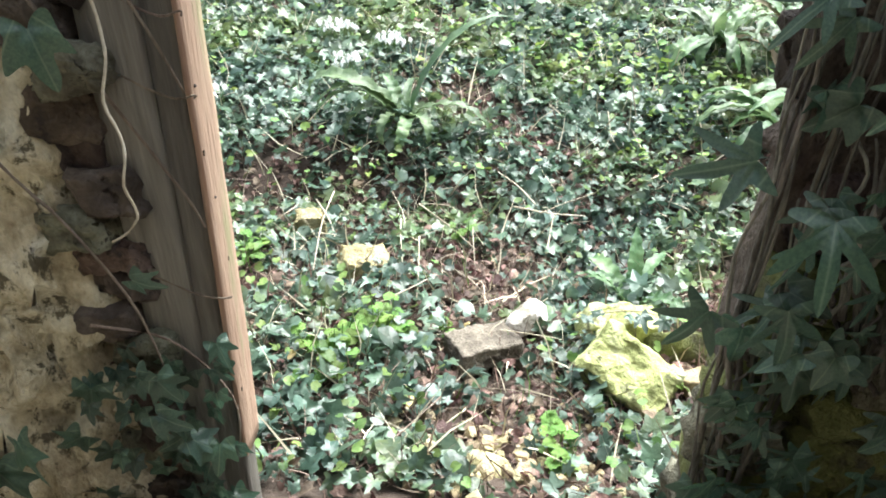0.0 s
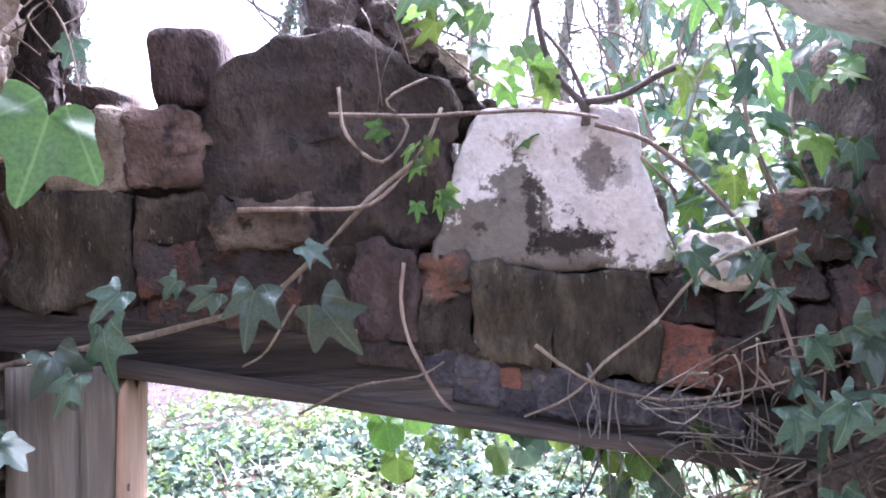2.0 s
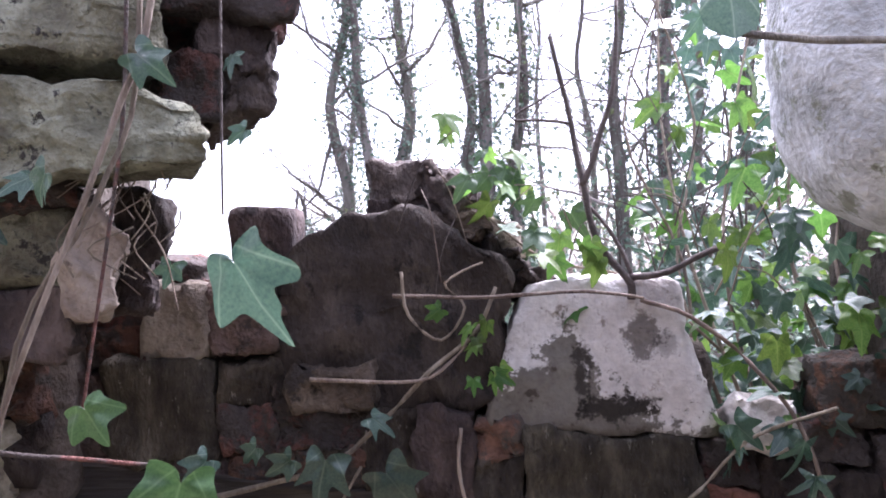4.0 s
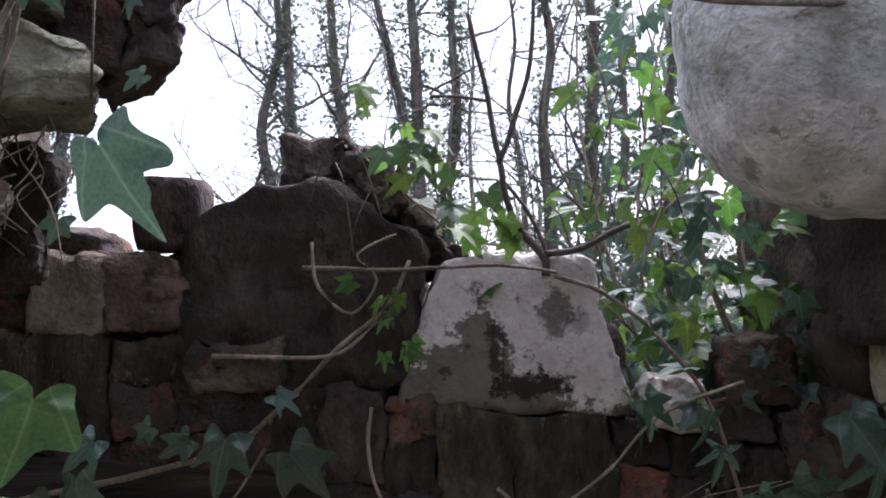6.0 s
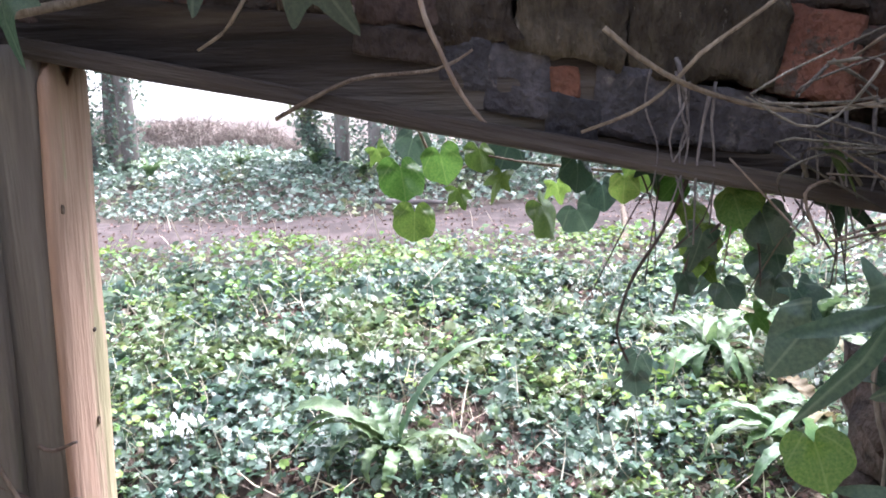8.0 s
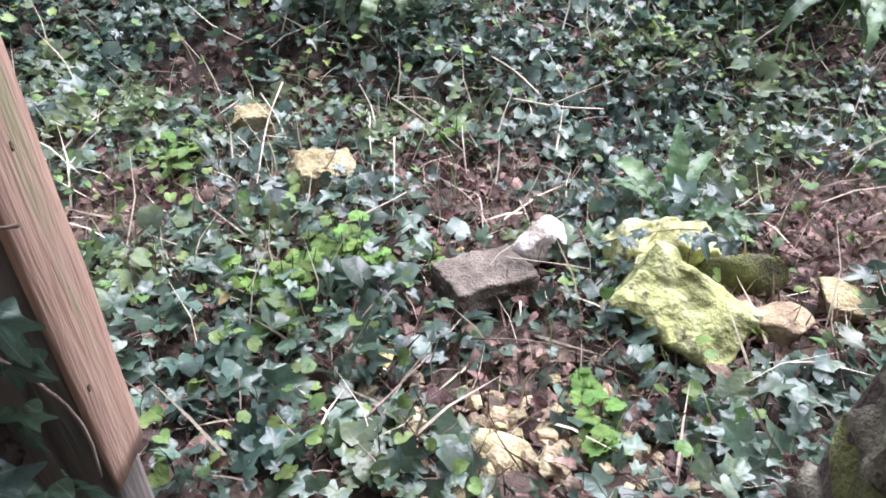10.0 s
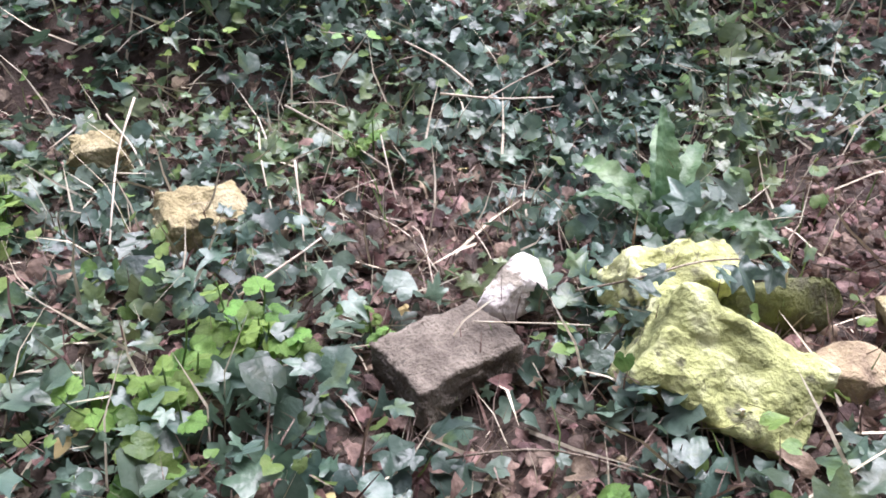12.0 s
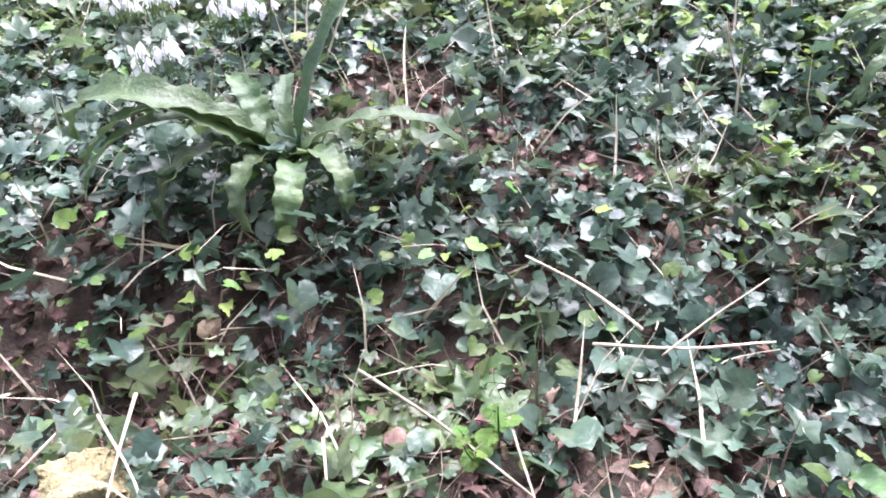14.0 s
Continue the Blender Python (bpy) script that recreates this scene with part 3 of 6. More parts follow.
# rough heart of the wall behind its face stones
def heart(x0, z0, x1, z1, y0, y1, n=9, amp=0.35):
    global seed_n
    seed_n += 1
    ob = part("wall_core", rough_block(x1 - x0, y1 - y0, z1 - z0, n, amp * 0.25, seed_n), M_MORTAR, core)
    ob.location = ((x0 + x1) / 2, (y0 + y1) / 2, (z0 + z1) / 2)
    return ob


heart(-0.64, 1.99, -0.2, 2.3, 1.22, 1.46)
heart(-0.26, 1.97, 0.12, 2.36, 1.24, 1.44)
heart(0.06, 1.93, 0.48, 2.22, 1.22, 1.42)
heart(0.44, 1.88, 0.86, 2.08, 1.22, 1.46)
heart(0.5, 1.81, 0.9, 1.93, 1.21, 1.4)
heart(-2.4, -0.1, -0.6, 2.05, 1.17, 1.36, 12)
heart(0.6, -0.1, 2.6, 1.8, 1.13, 1.24, 12)
heart(0.74, 1.7, 2.6, 2.05, 1.13, 1.4, 12)
heart(-2.6, 1.95, -0.6, 2.75, 1.1, 1.5, 10)
heart(0.8, 1.95, 2.8, 2.5, 1.15, 1.5, 10)

# face of the wall over the lintel, from the doorway's one end to the other
stone(-0.262, 2.13, 0.125, 2.46, M_SOOT, 1.185, 0.24, amp=0.12, cuts=18, taper=1.0, chamfer=0.08, crown=(0.1, 0.1), label="large dark sooty stone with rounded top")
quad_stone((0.088, 2.1), (0.462, 2.075), (0.405, 2.322), (0.165, 2.325), M_PALE, front=1.17, depth=0.15, amp=0.09, cuts=16, chamfer=0.05, bow=0.012, label="stone with patchy white limewash")
# rubble heaped on the broken head
box_stone(-0.098, 2.49, 0.01, 2.552, M_SOOT, front=1.25, depth=0.15, name="brick", chamfer=0.1)
box_stone(-0.095, 2.455, -0.005, 2.494, M_SOOT, front=1.24, depth=0.16, chamfer=0.12)
box_stone(-0.02, 2.45, 0.075, 2.525, M_SOOT, front=1.22, depth=0.15, chamfer=0.22, amp=0.3)
box_stone(0.02, 2.405, 0.09, 2.45, M_TAN, front=1.2, depth=0.14, chamfer=0.2, amp=0.3)
quad_stone((0.075, 2.405), (0.155, 2.385), (0.16, 2.425), (0.08, 2.45), M_PALETAN, front=1.22, depth=0.14, chamfer=0.2)
quad_stone((0.09, 2.35), (0.175, 2.33), (0.165, 2.385), (0.09, 2.405), M_SOOT, front=1.2, depth=0.14, chamfer=0.2, amp=0.3)
quad_stone((0.11, 2.32), (0.235, 2.32), (0.2, 2.35), (0.11, 2.36), M_SOOT, front=1.23, depth=0.13, chamfer=0.25, amp=0.3)
# broken brickwork towards the post
quad_stone((-0.494, 2.365), (-0.385, 2.35), (-0.4, 2.383), (-0.47, 2.398), M_BRICK, front=1.2, depth=0.14, name="brick", chamfer=0.15)
quad_stone((-0.492, 2.228), (-0.382, 2.22), (-0.385, 2.34), (-0.465, 2.362), M_PALETAN, front=1.175, depth=0.16, label="pale tan stone")
quad_stone((-0.378, 2.228), (-0.265, 2.235), (-0.262, 2.35), (-0.375, 2.34), M_TAN, front=1.178, depth=0.16, amp=0.22)
quad_stone((-0.555, 2.056), (-0.378, 2.054), (-0.372, 2.215), (-0.55, 2.228), M_GREENSTONE, front=1.17, depth=0.17, label="large grey-brown lichened stone")
box_stone(-0.625, 2.07, -0.565, 2.2, M_SOOT, front=1.175, depth=0.15)
box_stone(-0.6, 2.21, -0.5, 2.27, M_BRICK, front=1.19, depth=0.14, name="brick")
box_stone(-0.6, 2.275, -0.5, 2.335, M_BRICK, front=1.2, depth=0.14, name="brick")
box_stone(-0.355, 2.152, -0.258, 2.222, M_GREENSTONE, front=1.178, depth=0.14)
box_stone(-0.36, 2.07, -0.275, 2.148, M_BRICK, front=1.178, depth=0.13, name="brick")
quad_stone((-0.235, 2.14), (-0.088, 2.135), (-0.1, 2.205), (-0.225, 2.212), M_TAN, front=1.16, depth=0.13, name="brick", amp=0.22, chamfer=0.14)
box_stone(-0.268, 2.072, -0.115, 2.13, M_BRICK, front=1.178, depth=0.12, name="brick")
box_stone(-0.26, 2.15, -0.232, 2.225, M_SOOT, front=1.185, depth=0.1)
box_stone(-0.49, 1.985, -0.36, 2.05, M_SOOT, front=1.182, depth=0.12)
box_stone(-0.355, 2.005, -0.24, 2.064, M_BRICK, front=1.182, depth=0.12, name="brick")
box_stone(-0.236, 2.008, -0.112, 2.066, M_BRICK, front=1.18, depth=0.12, name="brick")
quad_stone((-0.107, 1.992), (-0.033, 1.982), (-0.033, 2.128), (-0.107, 2.13), M_GREENSTONE, front=1.178, depth=0.13)
quad_stone((-0.028, 1.985), (0.06, 1.972), (0.062, 2.125), (-0.028, 2.13), M_SOOT, front=1.172, depth=0.13)
quad_stone((0.066, 2.045), (0.15, 2.04), (0.15, 2.1), (0.066, 2.108), M_BRICK, front=1.174, depth=0.12, name="brick", amp=0.2)
quad_stone((0.066, 1.968), (0.146, 1.952), (0.148, 2.036), (0.066, 2.042), M_GREENSTONE, front=1.17, depth=0.12)
quad_stone((0.15, 1.955), (0.268, 1.93), (0.27, 2.078), (0.153, 2.092), M_GREENSTONE, front=1.164, depth=0.13, amp=0.12, cuts=12)
quad_stone((0.271, 1.928), (0.425, 1.912), (0.428, 2.07), (0.273, 2.078), M_GREENSTONE, front=1.163, depth=0.13, amp=0.12, cuts=12)
quad_stone((0.43, 1.905), (0.512, 1.89), (0.515, 1.975), (0.43, 1.995), M_ORANGE, front=1.168, depth=0.12, name="brick", amp=0.08, chamfer=0.05)
box_stone(0.432, 2.0, 0.53, 2.058, M_BRICK, front=1.178, depth=0.12, name="brick")
quad_stone((0.492, 2.058), (0.6, 2.045), (0.585, 2.115), (0.52, 2.125), M_WHITE, front=1.165, depth=0.11, amp=0.18, chamfer=0.18, label="small chalky white stone")
box_stone(0.6, 2.02, 0.69, 2.085, M_BRICK, front=1.17, depth=0.13, name="brick")
box_stone(0.52, 1.89, 0.61, 1.965, M_BRICK, front=1.17, depth=0.13, name="brick")
box_stone(0.535, 1.97, 0.63, 2.035, M_SOOT, front=1.172, depth=0.13, name="brick")
box_stone(0.615, 1.88, 0.72, 2.01, M_SOOT, front=1.165, depth=0.13)
box_stone(0.635, 2.09, 0.735, 2.185, M_BRICK, front=1.16, depth=0.13, name="brick")
box_stone(0.72, 1.95, 0.82, 2.07, M_BRICK, front=1.155, depth=0.13, name="brick")
# blue-grey mortar and slate slips bedded on the lintel
for a0, a1, dz, hh, m_ in ((0.065, 0.115, 0.06, 0.045, M_SLATE), (0.118, 0.18, 0.04, 0.068, M_SLATE), (0.192, 0.214, 0.07, 0.024, M_ORANGE), (0.184, 0.236, 0.015, 0.05, M_SLATE), (0.24, 0.33, 0.035, 0.07, M_SLATE), (0.33, 0.43, 0.045, 0.058, M_SLATE), (0.432, 0.56, 0.04, 0.05, M_SLATE), (-0.03, 0.062, 0.075, 0.025, M_SOOT)):
    quad_stone((a0, lintel_z(a0) + dz), (a1, lintel_z(a1) + dz), (a1, lintel_z(a1) + dz + hh), (a0, lintel_z(a0) + dz + hh), m_, front=1.1715, depth=0.02, name="slate", amp=0.13, cuts=7, chamfer=0.1)

rs = random.Random(8)


def masonry(x0, x1, z0, z1, front, mats, course=(0.1, 0.17), length=(0.12, 0.26), slope=0.0):
    z = z0
    while z < z1:
        hgt = rs.uniform(*course)
        x = x0 - rs.uniform(0, 0.08)
        while x < x1:
            w = rs.uniform(*length)
            stone(x, z, min(x + w, x1) - 0.01, z + hgt - 0.01, rs.choice(mats), front + rs.uniform(-0.02, 0.02) + slope * abs((x + w / 2) - (x1 if abs(x1) < abs(x0) else x0)), 0.12, amp=0.16, cuts=4)
            x += w
            if x1 - x < 0.06:
                break
        z += hgt


seed_n += 1
skin = part("render_coat", rough_block(1.0, 0.24, 1.86, 44, 0.5, seed_n, (1, 1), 0.03), M_RENDER, core, "crumbling pale lime render with dark stains")
skin.location, skin.rotation_euler = (-1.1, 0.97, 0.93), (0, 0, radians(31))
for k in range(22):
    a_, c_ = -0.6 + 0.035 * math.sin(k * 2.4), 0.28 + 0.073 * k
    quad_stone((a_ - 0.06, c_), (a_ + 0.055, c_ + 0.01 * math.sin(k)), (a_ + 0.05, c_ + 0.075), (a_ - 0.055, c_ + 0.07), (M_SOOT, M_MORTAR, M_LICHEN, M_TAN)[k * 7 % 4], front=1.09 + 0.02 * math.sin(k * 1.7), depth=0.12, amp=0.22, cuts=7, chamfer=0.2)
masonry(0.64, 1.6, 0.0, 0.95, 1.1, [M_MOSSY, M_LICHEN], slope=-0.12)
masonry(0.64, 1.6, 0.95, 1.72, 1.13, [M_SOOT], slope=-0.12)
masonry(-1.4, -0.62, 2.05, 2.4, 1.1, [M_SOOT, M_BRICK, M_TAN], slope=-0.2)
masonry(0.86, 1.7, 1.95, 2.3, 1.12, [M_BRICK, M_SOOT, M_TAN], slope=-0.15)
# broken pier that stands out towards the inside, with its overhanging head
quad_stone((-0.85, 2.46), (-0.25, 2.518), (-0.264, 2.58), (-0.85, 2.68), M_LICHEN, front=0.84, splay=-0.5, depth=0.17, cuts=20, amp=0.18, chamfer=0.05, label="large lichened stone of the broken pier")
quad_stone((-0.85, 2.685), (-0.305, 2.648), (-0.31, 2.74), (-0.85, 2.8), M_LICHEN, front=0.87, splay=-0.5, depth=0.28, cuts=14, amp=0.18, chamfer=0.12)
quad_stone((-0.36, 2.595), (-0.27, 2.6), (-0.265, 2.665), (-0.36, 2.68), M_BRICK, front=0.96, splay=-0.5, depth=0.16, name="brick", cuts=9, amp=0.18, chamfer=0.2)
quad_stone((-0.285, 2.588), (-0.196, 2.6), (-0.19, 2.66), (-0.28, 2.69), M_SOOT, front=0.98, splay=-0.5, depth=0.16, cuts=10, amp=0.18, chamfer=0.25)
quad_stone((-0.3, 2.675), (-0.2, 2.65), (-0.19, 2.715), (-0.3, 2.74), M_SOOT, front=0.97, splay=-0.5, depth=0.18, cuts=10, amp=0.18, chamfer=0.25)
quad_stone((-0.33, 2.735), (-0.15, 2.715), (-0.14, 2.775), (-0.33, 2.8), M_BRICK, front=0.93, splay=-0.5, depth=0.22, name="brick", cuts=10, amp=0.18, chamfer=0.12)
quad_stone((-0.6, 2.465), (-0.44, 2.472), (-0.44, 2.5), (-0.6, 2.5), M_BRICK, front=0.89, splay=-0.5, depth=0.2, name="brick", cuts=9, amp=0.25)
quad_stone((-0.462, 2.32), (-0.405, 2.325), (-0.38, 2.42), (-0.43, 2.478), M_PALETAN, front=0.9, splay=-0.5, depth=0.16, cuts=12, amp=0.18, chamfer=0.12, label="pale cracked lime-coated stone")
quad_stone((-0.44, 2.39), (-0.372, 2.4), (-0.362, 2.475), (-0.435, 2.49), M_SOOT, front=1.0, splay=-0.5, depth=0.16, cuts=9, amp=0.18, chamfer=0.3)
quad_stone((-0.47, 2.31), (-0.392, 2.32), (-0.38, 2.39), (-0.46, 2.395), M_SOOT, front=1.0, splay=-0.5, depth=0.16, cuts=9, amp=0.18, chamfer=0.25)
quad_stone((-0.75, 2.37), (-0.46, 2.36), (-0.45, 2.46), (-0.75, 2.465), M_LICHEN, front=0.92, splay=-0.5, depth=0.2, cuts=10, amp=0.18, chamfer=0.12)
quad_stone((-0.8, 2.26), (-0.465, 2.27), (-0.46, 2.355), (-0.8, 2.365), M_SOOT, front=0.92, splay=-0.5, depth=0.2, cuts=10, amp=0.18, chamfer=0.12)
stone(-0.9, 2.78, -0.3, 2.98, M_TAN, 0.86, 0.32, cuts=7, amp=0.2)
stone(-0.95, 2.0, -0.68, 2.27, M_JAMB, 0.92, 0.26, cuts=7, amp=0.2)
bm = bmesh.new()
bmesh.ops.create_icosphere(bm, subdivisions=5, radius=1.0)
for v in bm.verts:
    p = v.co / sum(abs(c) ** 2.9 for c in v.co) ** (1 / 2.9)
    q = Vector((p.x * 0.29, p.y * 0.17, p.z * 0.31))
    v.co = q + noise.noise_vector(q * 7) * 0.018 + noise.noise_vector(q * 24) * 0.006 + noise.noise_vector(q * 70) * 0.003
part("stone", bm, M_BOULDER, core, "rounded white stone overhanging the doorway").location = (0.785, 0.95, 2.675)
stone(0.8, 2.2, 1.05, 2.42, M_SOOT, 0.95, 0.28, cuts=5, amp=0.15)
stone(0.84, 1.9, 1.15, 2.25, M_JAMB, 0.9, 0.28, cuts=5)

# plain unseen walls, added to close the ruin behind and shade its inside
def plain_wall(name, x0, x1, y0, y1, top):
    bm = rough_block(x1 - x0, y1 - y0, top + 0.2, 8, 0.12, len(name))
    ob = new(name, finish(bm, name, M_JAMB))
    ob.location = ((x0 + x1) / 2, (y0 + y1) / 2, (top - 0.2) / 2)
    return tagged(ob, "plain unseen wall added to close and shade the ruin", "wall", kind="structure")


plain_wall("wall_west", -1.75, -1.35, -3.2, 1.15, 2.9)
plain_wall("wall_east", 1.45, 1.85, -3.2, 1.1, 2.7)
plain_wall("wall_south", -1.75, 1.85, -3.6, -3.15, 2.9)

# unseen pale floor, added as a reflector to brighten the lower jambs
floor = new("floor", finish(rough_block(2.82, 3.75, 0.06, 12, 0.12, 9), "floor", M_BOUNCE_FLOOR))
floor.location = (0.05, -1.325, 0.305)
tagged(floor, "plain pale floor added out of view to bounce light upwards", "floor", kind="structure")

# unseen boarding, added to hold skylight off the wall's inner face
shade_roof = new("ceiling", finish(rough_block(3.5, 2.7, 0.14, 10, 0.1, 3), "ceiling", M_LINTEL))
shade_roof.location = (0.05, -1.9, 2.98)
tagged(shade_roof, "plain dark boarding added out of view to shade the inside", "ceiling", kind="structure")

# ---- door frame ----
lintel = thing("door_lintel", "sagging dark weathered oak lintel beam over doorway", "lintel", (0.05, 1.25, 1.9))
bm = bmesh.new()
bmesh.ops.create_cube(bm, size=1.0)
bmesh.ops.subdivide_edges(bm, edges=[e for e in bm.edges if abs((e.verts[0].co - e.verts[1].co).x) > 0.5], cuts=40)
bmesh.ops.subdivide_edges(bm, edges=[e for e in bm.edges if abs((e.verts[0].co - e.verts[1].co).z) > 0.5], cuts=7)
bmesh.ops.subdivide_edges(bm, edges=[e for e in bm.edges if abs((e.verts[0].co - e.verts[1].co).y) > 0.5], cuts=3)
for v in bm.verts:
    p = v.co
    wx = 0.05 + p.x * 1.36
    ez = 1 if abs(p.z) > 0.49 and abs(p.y) > 0.49 else 0
    g = 0.006 * noise.noise(Vector((wx * 2, p.y * 3, p.z * 9))) + 0.004 * noise.noise(Vector((wx * 9, p.y * 5, p.z * 22)))
    yy = 1.175 + (p.y + 0.5) * 0.16 * (1 - 0.1 * ez) + g
    zz = lintel_z(wx) + (p.z + 0.5) * float(np.interp(wx, (-0.6, -0.44, 0.0, 0.3, 0.7), (0.07, 0.078, 0.114, 0.11, 0.09))) + 0.006 * noise.noise(Vector((wx * 4, p.y, 7))) - 0.01 * ez * p.z + 0.004 * math.cos(wx * 2.2)
    v.co = (wx, yy, zz)
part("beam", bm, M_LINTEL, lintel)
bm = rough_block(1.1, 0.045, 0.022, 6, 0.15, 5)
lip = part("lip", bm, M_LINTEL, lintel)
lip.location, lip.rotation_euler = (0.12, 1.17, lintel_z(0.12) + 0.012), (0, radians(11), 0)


def plank(x0, x1, y0, y1, z0, z1, seed, lean_x=0.0, ragged=0.0):
    bm = bmesh.new()
    bmesh.ops.create_cube(bm, size=1.0)
    bmesh.ops.subdivide_edges(bm, edges=[e for e in bm.edges if abs((e.verts[0].co - e.verts[1].co).z) > 0.5], cuts=40)
    bmesh.ops.subdivide_edges(bm, edges=[e for e in bm.edges if abs((e.verts[0].co - e.verts[1].co).z) < 0.01], cuts=3, use_grid_fill=True)
    for v in bm.verts:
        p = v.co
        z = z0 + (p.z + 0.5) * (z1 - z0)
        corner = abs(p.x) > 0.49 and abs(p.y) > 0.49
        s = 0.93 if corner else 1.0
        x = (x0 + x1) / 2 + p.x * s * (x1 - x0) + lean_x * (z - z1)
        y = (y0 + y1) / 2 + p.y * s * (y1 - y0)
        w = 0.004 * noise.noise(Vector((x * 12, y * 12, z * 1.6 + seed))) + 0.0016 * noise.noise(Vector((x * 60, y * 60, z * 6 + seed)))
        if ragged and p.z > 0.49:
            z += ragged * noise.noise(Vector((x * 40, y * 40, seed))) - ragged * 0.4
        v.co = (x + w, y + w, z)
    return bm


post = thing("door_post", "weathered grey timber door post with pale split side", "door post", (-0.46, 1.23, 0))
part("post", plank(-0.53, -0.384, 1.146, 1.235, 0.0, 1.965, 1, 0.03), M_POST, post, "grey weathered timber")
part("stop", plank(-0.54, -0.437, 1.125, 1.148, 0.0, 1.97, 2, 0.03), M_POST, post)
part("facing", plank(-0.3865, -0.374, 1.142, 1.236, 0.40, 1.95, 3, 0.03, 0.03), M_FRESH, post, "pale pinkish freshly split timber")
for z in (1.62, 1.3, 1.08, 0.74):
    bm = bmesh.new()
    bmesh.ops.create_icosphere(bm, subdivisions=2, radius=0.0032)
    k = part("nail_hole", bm, M_TWIG, post)
    k.location = (-0.375 + 0.03 * (z - 1.935), 1.18 + 0.03 * math.sin(z * 9), z)

for z, y in ((1.78, 1.16), (1.5, 1.2), (1.18, 1.15), (0.93, 1.19), (0.6, 1.16)):
    knot = part("knot", rough_block(0.003, 0.005, 0.011, 3, 0.01, int(z * 50), (1, 1), 0.4), M_LITTER, post)
    knot.location = (-0.374 + 0.03 * (z - 1.935), y, z)

# block that stands on the broken wall
block = thing("stone_block", "dark tapered stone block standing on broken wall", "stone", (-0.29, 1.25, 2.36))
bm = rough_block(0.118, 0.11, 0.125, 5, 0.05, 71, (0.86, 1), 0.16)
ob = part("block", bm, M_SOOT, block)
ob.location = (-0.29, 1.25, 2.42)

# ---- ground cover ----


def near_fern(x, y):
    return np.exp(-(((x + 0.15) / 0.75) ** 2 + ((y - 3.75) / 0.3) ** 2))


def bare(x, y):
    """How bare of ivy the ground is, from 0 to 1."""
    b = np.exp(-(((x - 0.26) / 0.29) ** 2 + ((y - 1.75) / 0.42) ** 2)) * 1.1
    b += np.exp(-(((x - 0.06) / 0.5) ** 2 + ((y - 2.6) / 0.45) ** 2)) * 1.0
    b += np.exp(-(((x + 0.75) / 0.35) ** 2 + ((y - 3.25) / 0.22) ** 2)) * 0.7
    b += 0.3 * np.sin(5.1 * x + 1.2 * y) * np.sin(4.3 * y - 2.2 * x)
    return np.clip(b, 0, 1)


def on_path(x, y, k=1.0):
    return np.abs(y - path_mid(x)) < path_half(x) * k


def mound(x, y):
    return 0.5 + 0.5 * np.sin(3.1 * x + 2.0 * np.sin(1.7 * y)) * np.sin(2.6 * y + 1.3 * np.sin(2.1 * x))


def thin(x, y):
    """Patches where the ivy thins out and brown litter shows."""
    return np.clip(np.sin(2.3 * x + 1.7 * np.sin(1.9 * y)) * np.sin(3.1 * y + 1.1 * np.sin(2.7 * x) + 0.7) + 0.35 * np.sin(7.1 * x + 2.0 * y) * np.sin(6.3 * y - 1.5 * x), 0, 1)


ROCKS = ((0.14, 2.085, 0.13), (0.655, 1.93, 0.14), (0.665, 2.2, 0.14), (0.905, 1.9, 0.06), (0.335, 2.245, 0.07), (-0.41, 2.67, 0.1), (-0.72, 3.0, 0.065), (0.2, 1.47, 0.1), (0.4, 1.5, 0.08), (0.14, 1.98, 0.1), (-0.42, 2.6, 0.06), (-0.73, 2.94, 0.04))


def off_rocks(x, y):
    ok = np.ones(len(x), bool)
    for a, b, c in ROCKS:
        ok &= (x - a) ** 2 + (y - b) ** 2 > c * c
    return ok


def stuff(name, arrays, material, label, category):
    ob = new(name, tri_mesh(name, arrays[0], arrays[1], material))
    return tagged(ob, label, category, kind="stuff")


def field(n, x0, x1, y0, y1):
    return rng.uniform(x0, x1, n), rng.uniform(y0, y1, n)


# ivy carpet near the doorway
x, y = field(56000, -3.4, 3.6, 1.35, 7.2)
keep = rng.uniform(0, 1, len(x)) > np.maximum(bare(x, y) * 0.9, 0.92 * thin(x, y) * (1 - np.exp(-((x + 0.5) / 0.42) ** 2 - ((y - 1.7) / 0.4) ** 2)) + 0.28 * np.exp(-((y - 2.5) / 0.7) ** 2))
keep &= (np.abs(x) < 0.75 + (y - 1.2) * 0.85) & (off_rocks(x, y) | (rng.uniform(0, 1, len(x)) < 0.1))
x, y = x[keep], y[keep]
z = height(x, y) + 0.015 + rng.uniform(0, 1, len(x)) ** 1.3 * (0.04 + 0.12 * mound(x, y) + 0.13 * near_fern(x + 0.3, y))
size = np.clip(rng.lognormal(np.log(0.056), 0.38, len(x)), 0.02, 0.11) * np.interp(y, (3.5, 6.0), (1.0, 1.3))
stuff("ground_ivy", scatter(rng, np.stack([x, y, z], 1), size, 62, LEAVES["ivy"] + LEAVES["broad"][1:3]), M_IVY_GROUND, "carpet of glossy dark green ivy over the ground", "ivy")
# the carpet goes on to both sides along the wall
x, y = field(42000, -11, 11, 1.7, 7.2)
keep = (np.abs(x) > 0.7 + (y - 1.2) * 0.85) & (rng.uniform(0, 1, len(x)) > 0.6 * thin(x, y))
x, y = x[keep], y[keep]
z = height(x, y) + 0.015 + rng.uniform(0, 1, len(x)) * (0.05 + 0.09 * mound(x, y))
